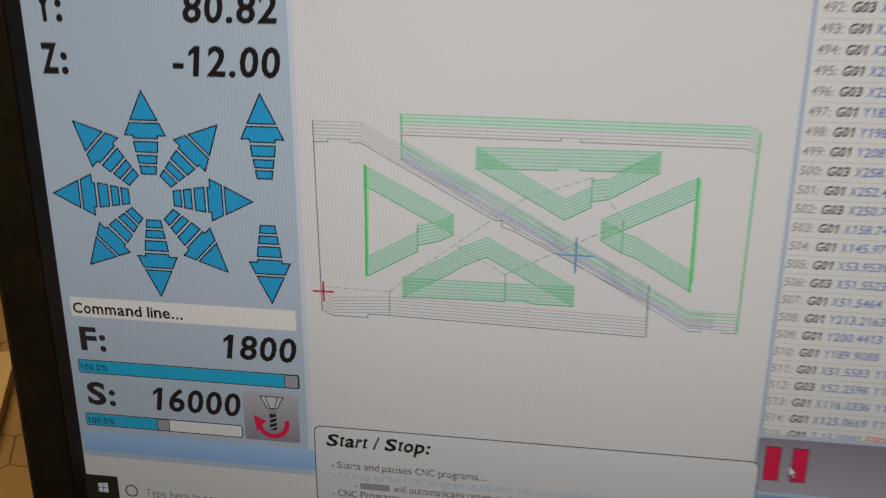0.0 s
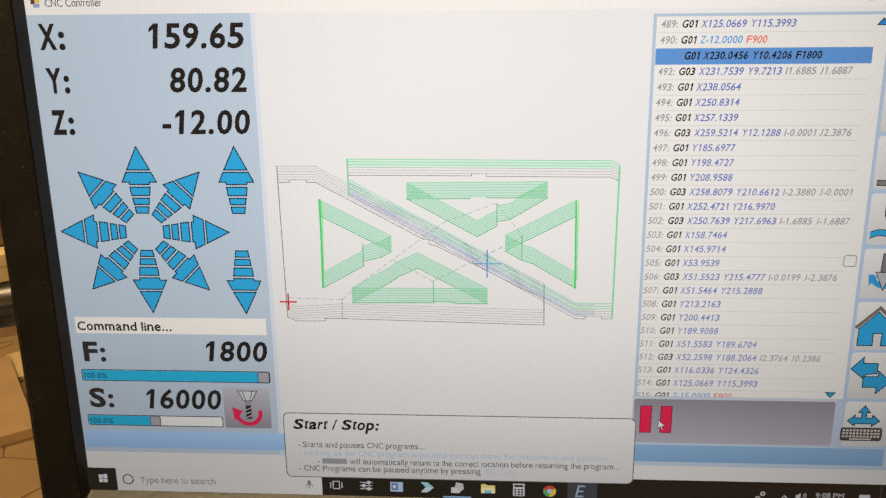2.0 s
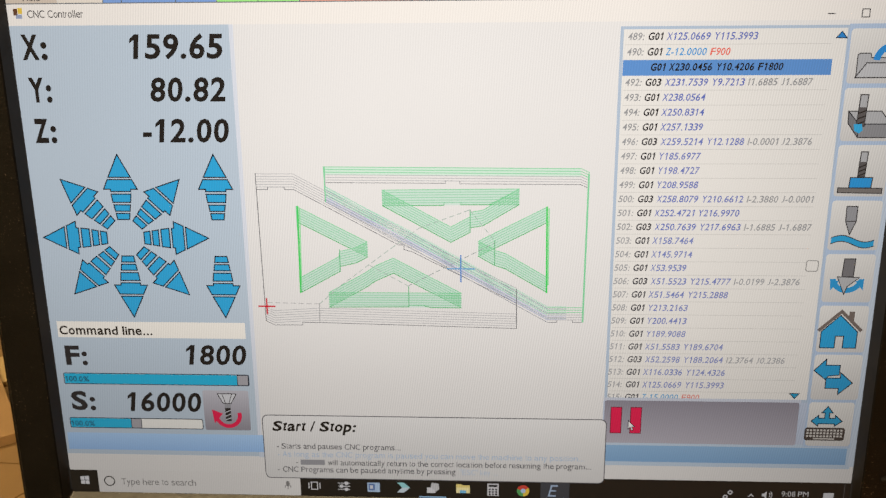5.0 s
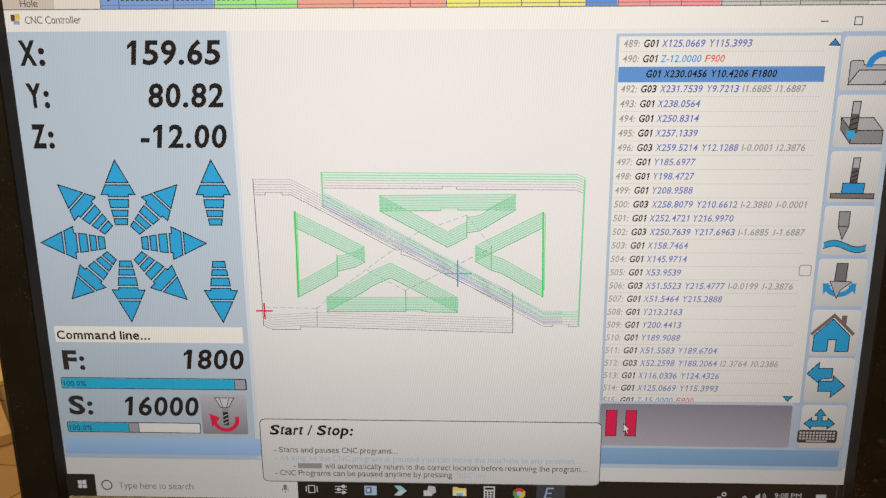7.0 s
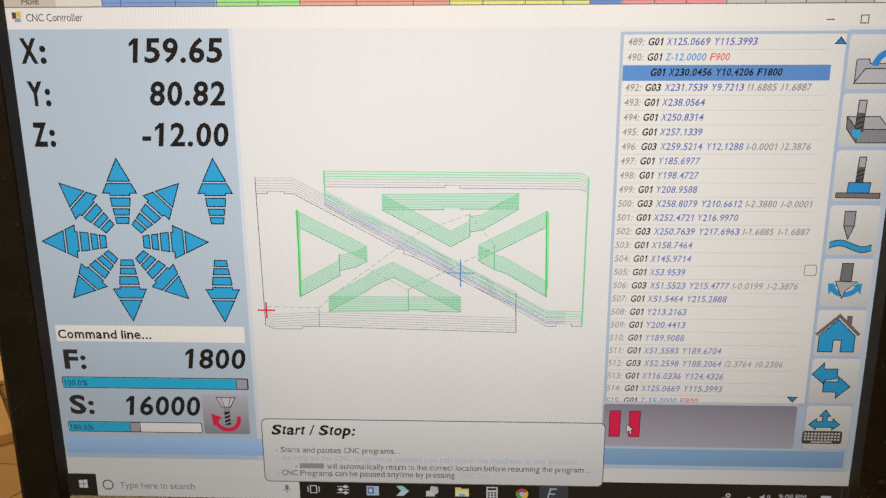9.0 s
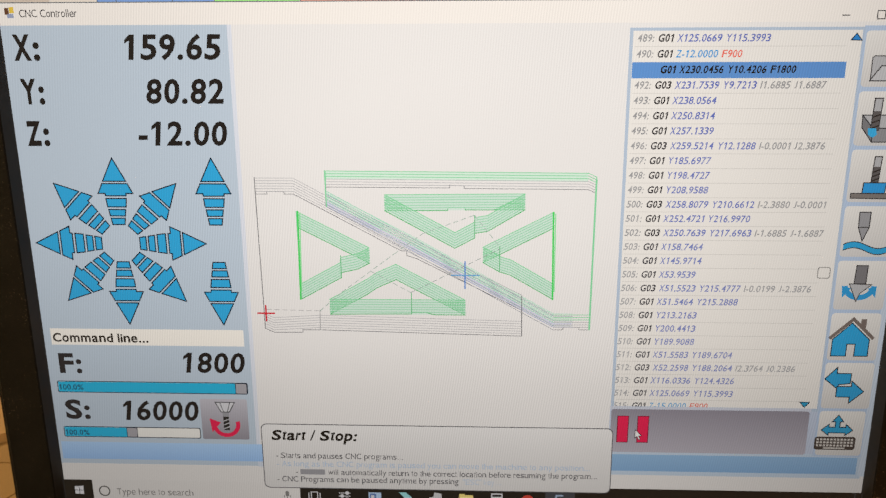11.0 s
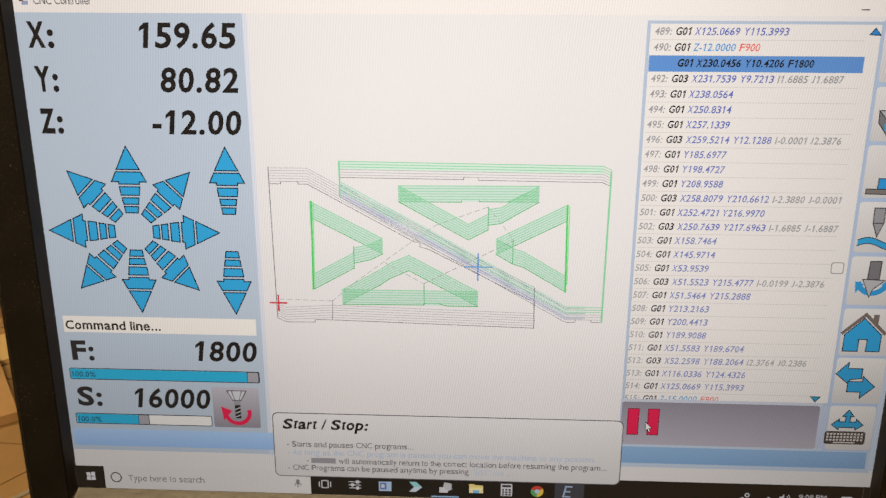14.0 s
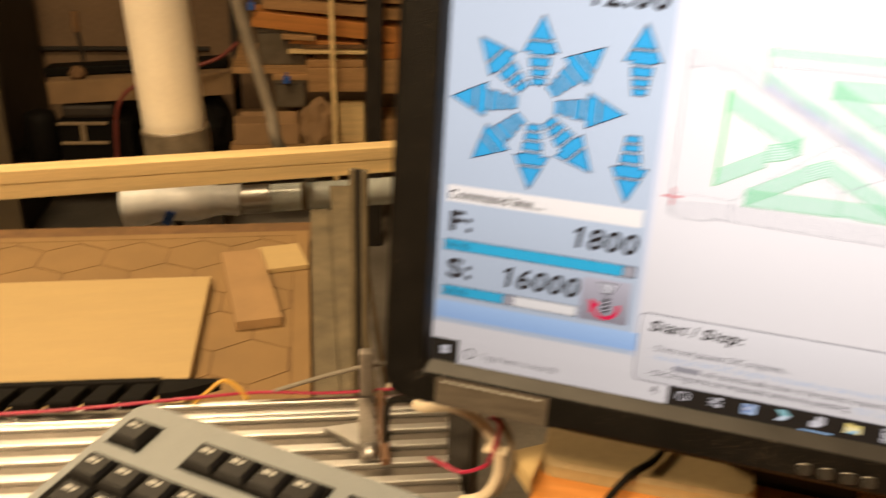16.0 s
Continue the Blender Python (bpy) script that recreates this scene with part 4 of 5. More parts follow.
def hexagon(cx, cy, r, z0, z1, x_max, y_max):
    """A raised six-sided field, cut off at the board's margins."""
    pts = [(cx + r * math.cos(radians(30 + 60 * k)), cy + r * math.sin(radians(30 + 60 * k))) for k in range(6)]
    for axis, lim in ((0, x_max), (1, y_max)):
        out = []
        for p, q in zip(pts, pts[1:] + pts[:1]):
            if p[axis] <= lim:
                out.append(p)
            if (p[axis] <= lim) != (q[axis] <= lim):
                t = (lim - p[axis]) / (q[axis] - p[axis])
                out.append((p[0] + t * (q[0] - p[0]), p[1] + t * (q[1] - p[1])))
        pts = out
    if len(pts) < 3:
        return None
    return lofted([[(x, y, z0) for x, y in pts], [(x, y, z1) for x, y in pts]], cap_last=True)


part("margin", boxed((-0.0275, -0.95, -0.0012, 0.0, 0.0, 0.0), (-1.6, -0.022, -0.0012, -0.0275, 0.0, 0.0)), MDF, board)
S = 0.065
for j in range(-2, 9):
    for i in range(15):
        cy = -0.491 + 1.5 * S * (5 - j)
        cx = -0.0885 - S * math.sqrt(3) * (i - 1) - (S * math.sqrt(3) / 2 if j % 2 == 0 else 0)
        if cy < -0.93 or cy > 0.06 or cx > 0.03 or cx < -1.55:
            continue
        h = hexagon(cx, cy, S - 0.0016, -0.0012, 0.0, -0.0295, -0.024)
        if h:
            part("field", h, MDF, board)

sheet = tagged(part("plywood_sheet", boxed((-1.0, -0.44, 0, 0, 0, 0.018), bevel=0.0008), PLY), "pale birch plywood sheet lying on the spoilboard", "plywood")
sheet.matrix_world = at_machine(-0.167, -0.233, 0.0)
blk = tagged(part("wood_block", boxed((-0.036, -0.136, 0, 0.036, 0.136, 0.016), bevel=0.001), MDF_BLOCK), "brown fibreboard offcut lying on the spoilboard", "offcut")
blk.matrix_world = at_machine(-0.101, -0.259, 0.0005, 9.5)
blk2 = tagged(part("wood_block", boxed((-0.038, -0.05, 0, 0.038, 0.05, 0.009), bevel=0.001), PLY), "pale plywood offcut lying on the spoilboard", "offcut")
blk2.matrix_world = at_machine(-0.0474, -0.1386, 0.0005, 12)

side = thing("side_rail", "dusty aluminium side rail beside the spoilboard", "rail", at_machine(0.005, 0, -0.022))
part("inner_flange", boxed((0, -0.95, 0, 0.036, 0.12, 0.020), bevel=0.001), ALU_DUSTY, side)
part("web", boxed((0.0362, -0.95, 0, 0.0438, 0.12, 0.016)), ALU_DUSTY, side)
part("outer_flange", boxed((0.044, -0.95, 0, 0.100, 0.26, 0.0205), bevel=0.001), ALU_DUSTY, side)
part("linear_guide", boxed((0.088, -0.90, 0.0207, 0.096, 0.25, 0.026), bevel=0.001), STEEL, side)

beam = thing("wooden_beam", "pale pine beam with a groove along its face", "beam", pose(-1.242, 1.0, 0.766, 0, 0, 35.2))
part("lower_batten", boxed((-0.9, 0, 0, 1.6, 0.04, 0.0330), bevel=0.002), PINE, beam)
part("upper_batten", boxed((-0.9, -0.004, 0.0335, 1.6, 0.045, 0.062), bevel=0.002), PINE, beam)
for x in (-0.8, 1.3):
    part("bracket", boxed((x, 0.01, -0.045, x + 0.04, 0.04, -0.0005)), DARK_METAL, beam)

post = thing("guide_post", "slim dark steel post beside the monitor", "post", pose(-0.2915, 0.6, 0.752))
for x in (-0.0115, 0.0045):
    part("strip", boxed((x, -0.003, 0, x + 0.007, 0.005, 0.335), bevel=0.0008), ALU_DUSTY, post)
part("core", boxed((-0.0044, 0.001, 0, 0.0044, 0.004, 0.335)), DARK_METAL, post, "dark steel core")

# dust extraction
pipe = thing("dust_pipe", "upright cream plastic dust pipe with a grey collar", "pipe", pose(-1.068, 1.36, 0.80, 0, -4.0, 0) @ pose(0, 0, -0.80))
part("pipe", tube([(0, 0, 0.78), (0, 0, 1.6), (0, 0, 2.695)], 0.071, 28), PVC, pipe)
part("collar", tube([(0, 0, 0.76), (0, 0, 0.80), (0, 0, 0.845)], 0.076, 28), COLLAR, pipe, "smoky brown plastic collar")
duct = thing("flexible_duct", "milky flexible duct with a shiny metal clamp", "duct", SHOP @ pose(-0.178, -1.09, 0.587, 0, -2.5, 0))
part("hose", tube([(-0.02, 0, 0.002), (0.06, 0, 0.006), (0.14, 0, 0.002), (0.21, 0, 0.003), (0.274, 0, 0)], lambda t: 0.056 - 0.017 * t + 0.003 * math.sin(t * 14), 20), BAG, duct)
part("clamp", tube([(0.2745, 0, 0), (0.31, 0, 0), (0.351, 0, 0)], 0.0385, 24), ALU, duct, "polished metal clamp")
part("sleeve", tube([(0.3515, 0, 0), (0.39, 0, 0), (0.430, 0, 0)], 0.037, 20), CLEAR_GREY, duct, "clear plastic sleeve")
part("band", tube([(0.4302, 0, 0), (0.438, 0, 0), (0.446, 0, 0)], 0.0378, 20), GREY_HOSE, duct, "dark rubber band")
part("sleeve", tube([(0.4462, 0, 0), (0.58, 0, 0), (0.72, 0, 0)], 0.0365, 20), CLEAR_GREY, duct)
tape = part("tape", boxed((0.0, -0.004, -0.022, 0.022, 0.0, 0.022), bevel=0.0015), BLUE_TAPE, duct, "blue tape")
tape.matrix_basis = pose(0.085, -0.0525, -0.012, 14, 28, 0)
for x in (0.1, 0.5):
    part("hanger", boxed((x, -0.01, -0.585, x + 0.02, 0.01, -0.036)), DARK_METAL, duct)
hose = thing("grey_hose", "thin grey hose hanging at a slant", "hose", pose(0, 0, 0))
part("hose", tube([(-1.02, 1.45, 1.6), (-0.956, 1.45, 1.20), (-0.918, 1.45, 1.037), (-0.872, 1.45, 0.885), (-0.853, 1.45, 0.80), (-0.868, 1.62, 0.69), (-0.93, 1.80, 0.45), (-0.93, 1.84, 0.0)], 0.0145, 14), GREY_HOSE, hose)

# ---------------------------------------------------------------- timber rack and clutter at the far wall


def in_shop(x, y, z, tilt=0.0, turn=0.0):
    return SHOP @ pose(x, y, z, 0, tilt, turn)


rack = thing("timber_rack", "dark steel rack with shelves of stored timber", "rack", SHOP)
part("post", boxed((0.489, -0.07, 0, 0.546, -0.012, 2.2), bevel=0.003), DARK_METAL, rack)
part("post", boxed((1.30, -0.07, 0, 1.357, -0.012, 2.2), bevel=0.003), DARK_METAL, rack)
part("post", boxed((-0.030, 0.40, 0, 0.0, 0.44, 2.2), bevel=0.003), DARK_METAL, rack)
part("post", boxed((1.30, 0.40, 0, 1.357, 0.44, 2.2), bevel=0.003), DARK_METAL, rack)
part("shelf", boxed((0.002, 0.0, 0.678, 1.32, 0.44, 0.702), bevel=0.002), PINE_RAW, rack)
part("shelf", boxed((-0.02, 0.0, 0.378, 1.32, 0.44, 0.405), bevel=0.002), PINE_RAW, rack)
part("bearer", boxed((0.148, -0.006, 0.654, 0.50, 0.10, 0.6775), bevel=0.002), PINE_RAW, rack)
part("bearer", boxed((0.0, 0.39, 0.640, 1.32, 0.435, 0.6775), bevel=0.002), PINE_RAW, rack)


def stored(name, box, mat, at, label, category="board", group="boards on the rack"):
    ob = tagged(part(name, boxed(box, bevel=0.002), mat), label, category, group)
    ob.matrix_world = at
    return ob


ROUGH, SPLIT = "rough sawn board stored on the rack", "thin split board lying askew on the pile"
stored("board", (0, 0, 0, 1.05, 0.15, 0.056), ORANGE_WOOD, in_shop(0.078, 0.01, 0.847, 6.2), "thick orange-brown board lying askew on the pile")
stored("board", (0, 0, 0, 1.00, 0.17, 0.040), PINE_RAW, in_shop(0.120, 0.03, 0.907, 4.4), ROUGH)
stored("board", (0, 0, 0, 0.95, 0.15, 0.030), PINE_RAW, in_shop(0.16, 0.05, 0.953, 3.6), ROUGH)
stored("board", (0, 0, 0, 0.120, 0.10, 0.018), PINE_RAW, in_shop(0.186, 0.0, 0.803, 3), SPLIT)
stored("board", (0, 0, 0, 0.26, 0.12, 0.016), ORANGE_WOOD, in_shop(0.214, 0.02, 0.784, 3), SPLIT)
stored("board", (0, 0, 0, 0.34, 0.09, 0.012), PINE, in_shop(0.208, -0.004, 0.752, 0.5), SPLIT)
stored("board", (0, 0, 0, 0.30, 0.12, 0.014), MDF_DARK, in_shop(0.262, 0.01, 0.767, 0), SPLIT)
stored("board", (0, 0, 0, 0.36, 0.12, 0.024), MDF_DARK, in_shop(0.30, 0.03, 0.729, 0), SPLIT)
stored("board", (0, 0, 0, 0.70, 0.16, 0.055), ORANGE_WOOD, in_shop(0.552, 0.0, 0.733, 0), "reddish board end stored behind the rack post")
stored("wooden_box", (0, 0, 0, 0.21, 0.14, 0.025), PINE_RAW, in_shop(0.272, -0.006, 0.7025), "tan wooden tray on the rack shelf", "tray", "trays on the rack")
stored("wooden_box", (0, 0, 0, 0.210, 0.015, 0.088), PINE_RAW, in_shop(0.278, -0.022, 0.614), "tan drawer front hanging under the shelf", "drawer", "trays on the rack")
stored("wooden_box", (0, 0, 0, 0.20, 0.15, 0.125), PINE_RAW, in_shop(0.553, -0.024, 0.607), "tan wooden box behind the rack post", "box", "trays on the rack")
for x, z, w, h, note in ((0.094, 0.7025, 0.180, 0.134, "dull grey-brown storage bin on the rack shelf"), (0.150, 0.548, 0.118, 0.1055, "grey plastic storage bin hanging under the shelf")):
    crate = thing("storage_bin", note, "bin", in_shop(x, 0.03 if z > 0.6 else 0.005, z), "storage bins")
    part("tub", boxed((0.004, 0.0, 0, w - 0.004, 0.2, h - 0.014), bevel=0.006), BIN, crate)
    part("rim", boxed((0.0, -0.006, h - 0.0138, w, 0.206, h), bevel=0.003), BIN, crate)
# boxes and crumpled paper on the lower shelf
carton = thing("carton", "open tan cardboard carton on the lower shelf", "box", in_shop(-0.004, 0.0, 0.4055))
part("body", boxed((0.0, 0.0, 0, 0.24, 0.22, 0.082), bevel=0.003), CARD, carton)
for x0, x1, h, lean in ((0.028, 0.236, 0.045, -7), (0.002, 0.12, 0.030, 10)):
    flap = part("flap", boxed((x0, 0, 0, x1, 0.004, h)), CARD, carton)
    flap.matrix_basis = pose(0, 0.004, 0.0825, lean, 0, 0)


def crumpled(w, d, h, seed):
    """A sack of brown paper, folded and dented."""
    bm = bmesh.new()
    bmesh.ops.create_icosphere(bm, subdivisions=3, radius=1)
    for v in bm.verts:
        k = 1 + 0.30 * noise.noise(v.co * 1.7 + Vector((seed, 0, 0))) + 0.12 * noise.noise(v.co * 4 + Vector((0, seed, 0)))
        v.co = Vector((v.co.x * w / 2 * k, v.co.y * d / 2 * k, max(h * (v.co.z * k + 0.8) / 1.9, 0)))
    return bm


sack = tagged(part("paper_sack", crumpled(0.145, 0.12, 0.185, 3.0), CARD), "crumpled brown paper sack on the lower shelf", "sack")
sack.matrix_world = in_shop(0.305, -0.01, 0.4055)
stored("panel", (0, 0, 0, 0.100, 0.02, 0.160), PINE, in_shop(0.385, 0.02, 0.4055), "pale board standing on the lower shelf", "board")
stored("panel", (0, 0, 0, 0.24, 0.18, 0.095), PINE_RAW, in_shop(0.552, 0.0, 0.4055), "tan box standing on the lower shelf", "box")
stick = tagged(part("stick", boxed((-0.009, -0.007, 0, 0.009, 0.007, 1.3), bevel=0.001), PINE), "thin pale wooden stick leaning on the rack", "stick")
stick.matrix_world = SHOP @ pose(0.375, -0.095, 0.0, -3.0, -0.6, 0)
for x, z, y in ((0.185, 0.646, -0.018), (0.070, 0.908, -0.004)):
    clamp = thing("blue_clamp", "small blue clamp on a stored board", "clamp", in_shop(x, y, z), "blue clamps")
    part("jaw", boxed((0, -0.010, 0, 0.026, 0.010, 0.026), bevel=0.003), BLUE_TAPE, clamp)
    part("screw", tube([(0.013, -0.0, 0.026), (0.013, 0.0, 0.034), (0.013, 0.0, 0.040)], 0.004), BLUE_TAPE, clamp)

# dark bench with a machine, boxes and tools
bench2 = thing("back_bench", "dark workbench by the far wall", "bench", in_shop(-1.0, 0.0, 0))
part("top", boxed((0, -0.02, 0.30, 0.96, 0.55, 0.335), bevel=0.004), BLACK, bench2)
for x in (0.03, 0.87):
    for y in (0.03, 0.45):
        part("leg", boxed((x, y, 0, x + 0.06, y + 0.06, 0.2995)), DARK_METAL, bench2)
mach = thing("black_machine", "black bench machine with a pale metal bracket", "machine", in_shop(-0.64, 0.02, 0.3355))
part("body", boxed((0, 0, 0, 0.265, 0.3, 0.165), bevel=0.014), BLACK, mach)
part("hood", boxed((0.015, 0.02, 0.1655, 0.20, 0.28, 0.220), bevel=0.016), NEAR_BLACK, mach)
part("bracket", boxed((0.004, -0.012, 0.150, 0.178, -0.001, 0.161), (0.082, -0.012, 0.0875, 0.100, -0.001, 0.1495), (0.010, -0.012, 0.076, 0.176, -0.001, 0.087), bevel=0.002), BRACKET, mach, "pale H-shaped metal bracket")
drum = thing("black_motor", "round black motor beside the bench machine", "motor", in_shop(-0.705, 0.06, 0.3355))
part("housing", smooth(lofted([[(r * math.cos(a), r * math.sin(a), z) for a in (k * math.pi / 12 for k in range(24))] for r, z in ((0.050, 0), (0.058, 0.012), (0.058, 0.160), (0.050, 0.186), (0.02, 0.195))], True, True)), BLACK, drum)
sackb = tagged(part("black_bag", crumpled(0.20, 0.22, 0.245, 8.0), BLACK), "slumped black plastic bag on the bench", "bag")
sackb.matrix_world = in_shop(-0.100, 0.12, 0.3352)
sackc = tagged(part("black_bag", crumpled(0.22, 0.22, 0.16, 12.0), BLACK), "slumped black plastic bag on the bench", "bag")
sackc.matrix_world = in_shop(-0.27, 0.12, 0.3352)
carton = thing("cardboard_box", "long tan cardboard box lying across the bench", "box", in_shop(-0.655, 0.03, 0.558, -3.0))
part("body", boxed((0, 0, 0, 0.655, 0.26, 0.080), bevel=0.003), DARK_CARD, carton)
part("flap", boxed((0.004, 0.002, 0.0803, 0.651, 0.128, 0.0833)), DARK_CARD, carton)
part("flap", boxed((0.004, 0.132, 0.0803, 0.651, 0.258, 0.0833)), DARK_CARD, carton)
case2 = thing("tool_case", "flat black tool case lying on a cardboard box", "case", carton.matrix_world @ pose(-0.02, 0.05, 0.0836))
part("shell", boxed((0, 0.02, 0, 0.66, 0.11, 0.034), bevel=0.006), BLACK, case2)
part("handle", tube([(0.25, 0.018, 0.016), (0.26, 0.004, 0.016), (0.38, 0.004, 0.016), (0.39, 0.018, 0.016)], 0.005), BLACK, case2)
lump = tagged(part("wood_offcut", crumpled(0.052, 0.045, 0.050, 5.0), MDF_DARK), "small reddish-brown wooden offcut on the box", "offcut")
lump.matrix_world = carton.matrix_world @ pose(0.108, 0.024, 0.0836)
grip = thing("clamp_bar", "dark bar clamp standing against the wall", "clamp", in_shop(-0.565, 0.20, 0.66))
part("bar", tube([(0.004, 0, 0.0), (0.004, 0, 0.06), (-0.004, 0, 0.13)], 0.008), NEAR_BLACK, grip)
part("handle", tube([(-0.004, 0, 0.13), (-0.006, 0, 0.16), (-0.006, 0, 0.205)], 0.014), MDF_DARK, grip, "dark wooden handle")
ledge = thing("wall_rail", "thin dark rail along the far wall", "rail", in_shop(-1.6, 0.72, 0.612))
part("rail", boxed((0, 0, 0, 1.45, 0.029, 0.014), bevel=0.002), NEAR_BLACK, ledge)
stored("panel", (0, 0, 0, 0.55, 0.02, 0.70), DIM_PANEL, in_shop(-1.34, -0.07, 0.0), "dull tan panel leaning beside the bench", "panel", "")
cabinet = thing("dark_cabinet", "tall dark cabinet against the far wall", "cabinet", in_shop(-1.62, 0.14, 0))
part("body", boxed((0, 0, 0, 0.775, 0.55, 1.9), bevel=0.006), NEAR_BLACK, cabinet)
part("door", boxed((0.004, -0.018, 0.06, 0.385, -0.001, 1.88), bevel=0.003), NEAR_BLACK, cabinet)
part("door", boxed((0.390, -0.018, 0.06, 0.771, -0.001, 1.88), bevel=0.003), NEAR_BLACK, cabinet)
wire = thing("red_cable", "dark red cable hanging over the bench", "cable", SHOP)
part("cable", tube([(0.03, -0.02, 0.795), (-0.05, -0.02, 0.735), (-0.20, -0.03, 0.69), (-0.335, -0.05, 0.645), (-0.388, -0.06, 0.598), (-0.412, -0.06, 0.528), (-0.425, -0.05, 0.40), (-0.43, -0.04, 0.3395)], 0.0075), DARK_RED, wire)

# ---------------------------------------------------------------- the gantry profile in front of the table
RAIL = pose(-0.085, 0.218, 1.045, 0, 0, 24.5)
gantry = thing("aluminium_profile", "bright slotted aluminium profile of the machine gantry", "profile", RAIL)


RIDGES = ((0.0, 0.0050), (0.0160, 0.0205), (0.0225, 0.0270), (0.0405, 0.0475), (0.0610, 0.0680), (0.0815, 0.0885), (0.1020, 0.1090), (0.1225, 0.1350))


def slotted(x0, x1, depth):
    """A profile along x with ridges and slots on its upper side."""
    sec = []
    for a, b in RIDGES:
        sec += [(-a, -depth), (-a, -0.0008), (-a - 0.0006, 0.0), (-b + 0.0006, 0.0), (-b, -0.0008), (-b, -depth)]
    sec += [(-RIDGES[-1][1], -0.05), (0.0, -0.05)]
    return lofted([[(x0, y, z) for y, z in sec], [(x1, y, z) for y, z in sec]], True, True)


part("profile", slotted(-0.75, 0.026, 0.006), ALU, gantry)
# darker strips in the slots; the shade there is put into their colour
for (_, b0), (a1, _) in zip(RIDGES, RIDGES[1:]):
    part("slot_shade", boxed((-0.749, -a1 + 0.0005, -0.0059, 0.025, -b0 - 0.0005, -0.0040)), SLOT, gantry)
for x in (-0.7, -0.01):
    part("support", boxed((x, -0.10, -1.045, x + 0.03, -0.05, -0.0505), bevel=0.003), DARK_METAL, gantry)
plate = thing("corner_bracket", "worn steel bracket bolted across the profile", "bracket", RAIL @ pose(-0.015, 0.0, 0.0005))
part("upright", boxed((-0.027, -0.008, 0, -0.016, 0.002, 0.043), bevel=0.002), STEEL, plate)
part("strap", boxed((-0.029, -0.086, 0, -0.016, -0.009, 0.004), bevel=0.001), STEEL, plate)
part("side_strap", boxed((-0.0145, -0.092, 0, -0.008, -0.002, 0.006), bevel=0.001), RUSTY, plate, "brown rusty side strap")
tri = [(-0.0295, -0.046), (-0.055, -0.050), (-0.0295, -0.076)]
part("gusset", lofted([[(x, y, 0.001) for x, y in tri], [(x, y, 0.006) for x, y in tri]], True, True), ALU, plate)
part("bolt", smooth(lofted([[(-0.0215 + 0.006 * math.cos(a), -0.081 + 0.006 * math.sin(a), z) for a in (k * math.pi / 6 for k in range(12))] for z in (0.004, 0.009)], False, True)), ALU, plate)
chain = thing("cable_chain", "black plastic cable chain lying on the profile", "cable chain", RAIL @ pose(-0.205, 0.010, 0.001))
for k in range(14):
    foot = [(-0.0105, -0.019), (0.0075, -0.019), (0.0165, 0.003), (-0.0015, 0.003)]
    link = part("link", lofted([[(x, y, 0.0) for x, y in foot], [(x, y, 0.008) for x, y in foot], [(x * 0.94, y * 0.94, 0.0095) for x, y in foot]], True, True), BLACK, chain)
    link.matrix_basis = pose(-0.012 - 0.0265 * k, 0, 0)
part("spine", boxed((-0.40, 0.0035, 0.0, 0.006, 0.010, 0.0110), bevel=0.001), BLACK, chain)
nose = [(0.006, 0.010), (0.006, -0.012), (0.020, -0.010), (0.052, 0.004), (0.050, 0.008)]
part("end_piece", lofted([[(x, y, 0.0) for x, y in nose], [(x, y, 0.009) for x, y in nose]], True, True), BLACK, chain)
wires = thing("loose_wires", "loose red, yellow and grey wires along the profile", "wires", RAIL)
part("red_wire", tube([(-0.45, -0.016, 0.004), (-0.28, -0.014, 0.006), (-0.17, -0.006, 0.008), (-0.12, 0.001, 0.006), (-0.06, 0.001, 0.003), (0.03, 0.004, 0.004), (0.08, 0.0, 0.002)], 0.0014, 8), RED, wires)
part("yellow_wire", tube([(-0.172, -0.008, 0.003), (-0.160, 0.0, 0.010), (-0.150, 0.004, 0.016), (-0.140, 0.002, 0.013), (-0.130, -0.004, 0.003)], 0.0016, 8), YELLOW, wires)
part("grey_cable", tube([(-0.11, 0.002, 0.006), (-0.06, 0.01, 0.016), (-0.02, 0.012, 0.022), (0.05, 0.014, 0.02), (0.1, 0.02, 0.0)], 0.0020, 8), GREY_HOSE, wires)
part("connector", boxed((-0.012, 0.002, 0.001, 0.008, 0.008, 0.007), bevel=0.0015), RED, wires, "red plug at the end of a wire")
part("collar", boxed((-0.020, 0.0025, 0.0015, -0.0125, 0.0075, 0.0065), bevel=0.001), CREAM, wires)
strut = tagged(part("support_post", boxed((-0.009, -0.012, 0, 0.009, 0.012, 1.09), (-0.0095, -0.004, 0, 0.0095, 0.004, 1.09), bevel=0.001), DARK_METAL), "dark upright post under the monitor shelf", "post")
strut.matrix_world = pose(-0.022, 0.155, 0.0)

loop = thing("cable_loop", "bundle of cream sleeved cable tied in a loop", "cable", pose(0, 0, 0))
part("sleeve", tube([(-0.024, 0.050, 1.1555), (-0.0177, 0.046, 1.1572), (-0.001, 0.045, 1.162), (0.0125, 0.045, 1.1585), (0.0231, 0.045, 1.1471), (0.0285, 0.045, 1.1329), (0.0265, 0.045, 1.1161), (0.0187, 0.046, 1.1031), (0.006, 0.05, 1.094)], 0.0032, 12), CREAM, loop)
part("dark_cable", tube([(-0.022, 0.049, 1.1558), (-0.035, 0.060, 1.150), (-0.055, 0.085, 1.125), (-0.07, 0.12, 1.07)], 0.0022, 8), BLACK, loop, "black cable that runs into the sleeve")
part("cable_tie", boxed((0.0195, 0.0412, 1.1390, 0.0325, 0.0488, 1.1404)), CREAM, loop)
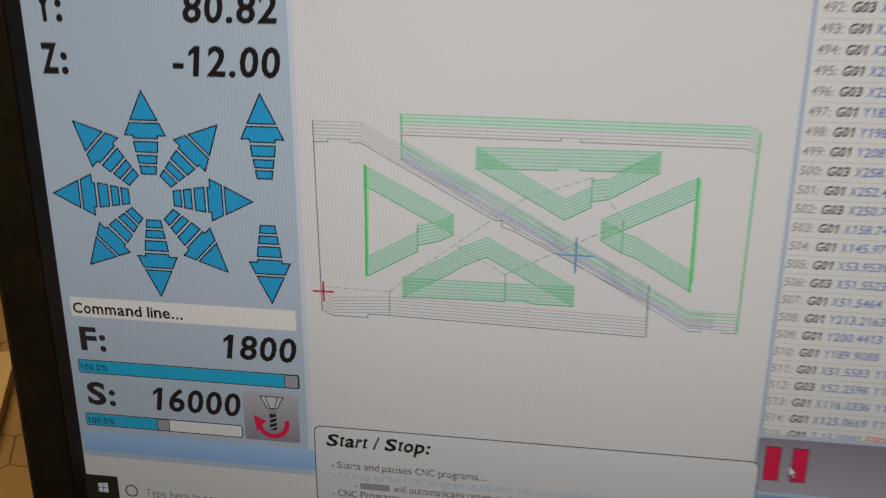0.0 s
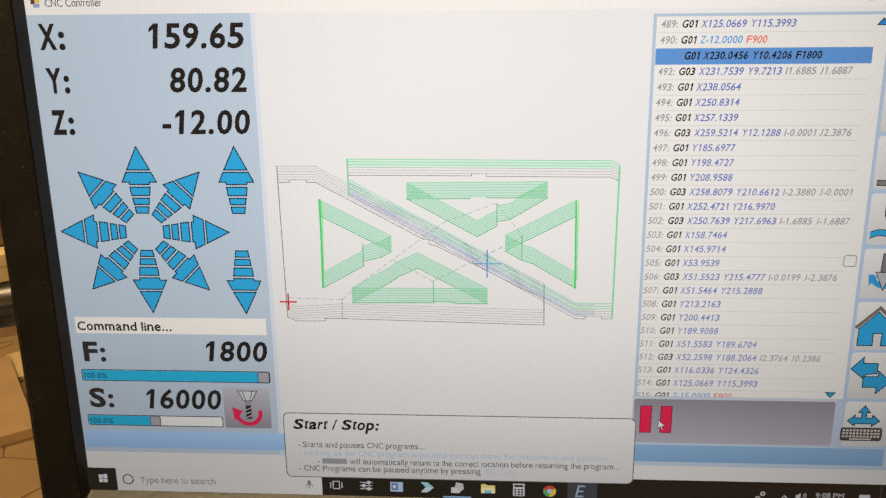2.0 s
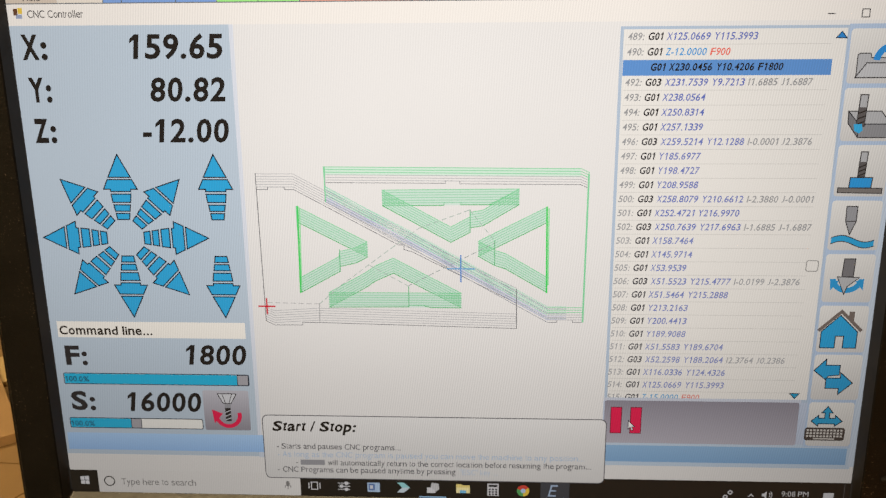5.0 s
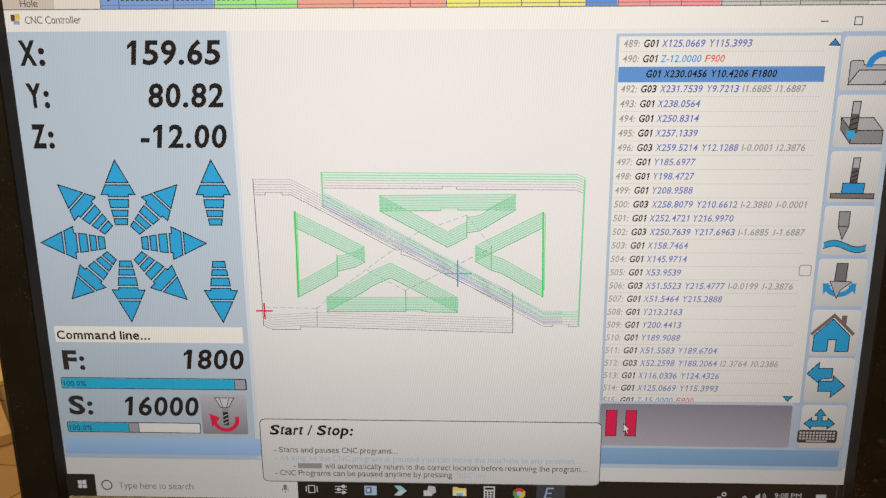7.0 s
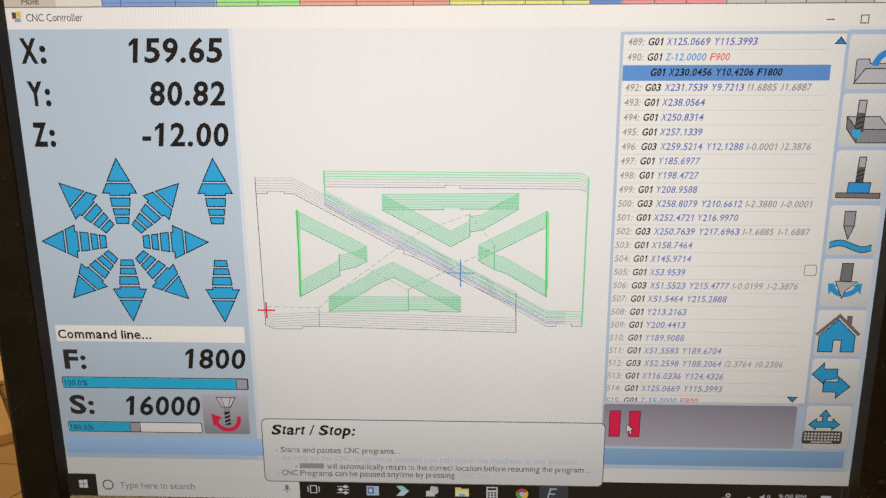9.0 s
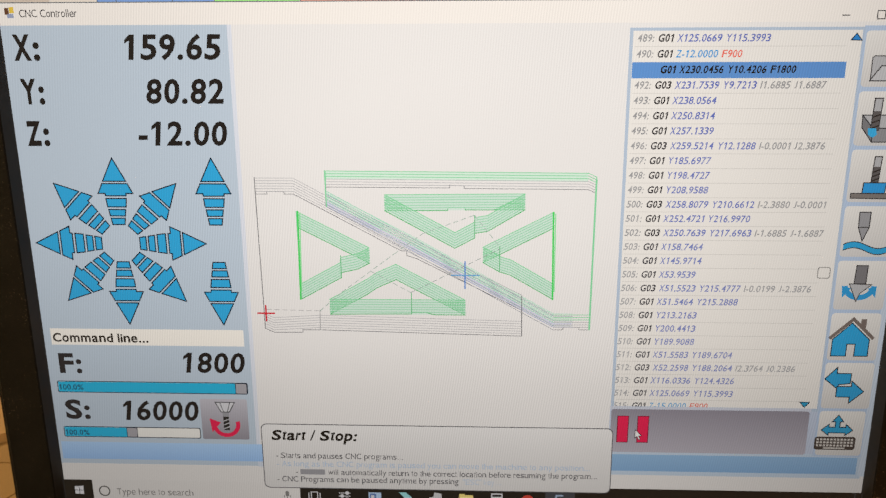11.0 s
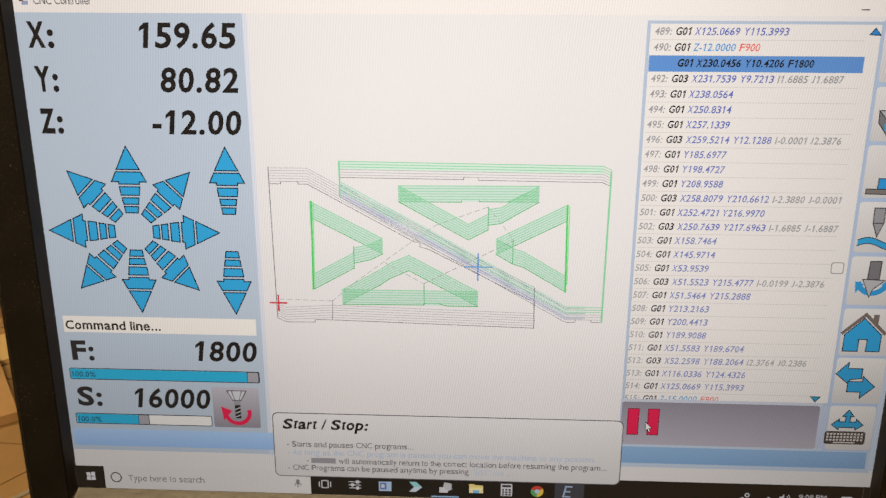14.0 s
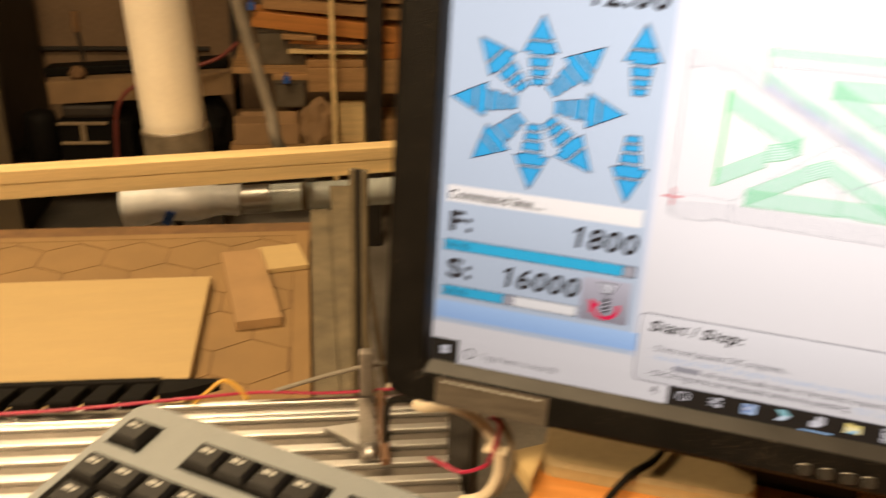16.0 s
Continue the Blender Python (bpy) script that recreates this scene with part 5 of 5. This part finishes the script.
part("red_wire", tube([(0.0225, 0.040, 1.1640), (0.0279, 0.041, 1.1598), (0.0265, 0.042, 1.146), (0.0237, 0.042, 1.1348), (0.0204, 0.043, 1.128), (0.0069, 0.045, 1.1187), (-0.0045, 0.047, 1.1193), (-0.018, 0.06, 1.112)], 0.0013, 8), RED, loop)
part("brown_cable", tube([(0.022, 0.049, 1.162), (0.031, 0.049, 1.150), (0.0345, 0.049, 1.135), (0.033, 0.049, 1.120), (0.026, 0.05, 1.104)], 0.0022, 10), COLLAR, loop, "thin brown cable tied to the bundle")

# ---------------------------------------------------------------- shelf under the monitor, and the keyboard
desk = thing("small_desk", "orange varnished wooden desk under the keyboard", "desk", pose(0.0505, 0.0, 1.1175, 0, 0, 3))
part("desktop", boxed((0.0, -0.26, -0.018, 0.50, 0.34, 0.0), bevel=0.003), ORANGE_WOOD, desk)
for x in (0.02, 0.43):
    for y in (-0.24, 0.28):
        part("leg", boxed((x, y, -1.1175, x + 0.04, y + 0.04, -0.0185), bevel=0.002), PINE_RAW, desk)
outline = [(x, y) for x, _, y in rounded(0.0, 0.0, 0.121, 0.058, 0.010, 0, 5)]
shelf = tagged(part("tan_board", lofted([[(x, y, 0.0) for x, y in outline], [(x, y, 0.0075) for x, y in outline], [(0.0605 + (x - 0.0605) * 0.98, 0.031 + (y - 0.031) * 0.94, 0.0105) for x, y in outline]], True, True), TAN), "tan board with rounded corners under the monitor", "board")
shelf.matrix_world = pose(0.049, 0.060, 1.1178, 0, 0, 3)
lead = thing("black_lead", "thin black lead lying over the shelf", "cable", pose(0, 0, 0))
part("cable", tube([(0.125, 0.12, 1.136), (0.114, 0.08, 1.133), (0.100, 0.056, 1.1325), (0.088, 0.038, 1.121), (0.078, 0.0, 1.120)], 0.0022, 8), BLACK, lead)
wedge = tagged(part("wood_scrap", lofted([[(0, 0, z), (0.019, 0.016, z), (0.017, -0.022, z)] for z in (0.0, 0.01)], True, True), PLY), "small pale triangular wood scrap", "offcut")
wedge.matrix_world = pose(0.031, 0.062, 1.1178)

KB = pose(-0.160, -0.0015, 1.1330, 5.5, 0, -7.5)
kb = thing("keyboard", "grey keyboard with black keys on the shelf", "keyboard", KB)
case = lofted([[(x, -y, z) for x, _, y in rounded(-0.011, 0.0, 0.44, 0.155, 0.012, 0, 5)] for z in (0.0, 0.021)] + [[(x, -y, 0.027) for x, _, y in rounded(-0.007, 0.004, 0.436, 0.151, 0.010, 0, 5)]], True, True)
part("case", case, GREY_PLASTIC, kb, "grey plastic case")
part("key_well", boxed((-0.001, -0.150, 0.0272, 0.432, -0.048, 0.0278), (-0.001, -0.039, 0.0272, 0.0205, -0.018, 0.0278), (0.047, -0.039, 0.0272, 0.128, -0.018, 0.0278), (0.137, -0.039, 0.0272, 0.218, -0.018, 0.0278), (0.227, -0.039, 0.0272, 0.308, -0.018, 0.0278)), BLACK, kb)


def key(x, y, w=0.0187, d=0.0187):
    bm = lofted([[(a, b, z) for a, b in ((x + i, y - i), (x + w - i, y - i), (x + w - i, y - d + i), (x + i, y - d + i))] for i, z in ((0.0003, 0.028), (0.0010, 0.0305), (0.0026, 0.0325))], True, True)
    k = part("key", bm, KEY_PLASTIC, kb)
    part("print", boxed((x + 0.005, y - 0.0085, 0.0326, x + 0.0085, y - 0.0055, 0.0328), (x + 0.0095, y - 0.0085, 0.0326, x + 0.0115, y - 0.0055, 0.0328)), KEY_PRINT, k)


for x in [0.0008] + [x0 + 0.0192 * k for x0 in (0.0490, 0.1390, 0.2290) for k in range(4)]:
    key(x, -0.0195)
for r in range(5):
    for k in range(21):
        key(0.0008 + 0.0197 * k + (0.0 if r == 0 else 0.004 * (r % 2)), -0.0495 - 0.0198 * r)
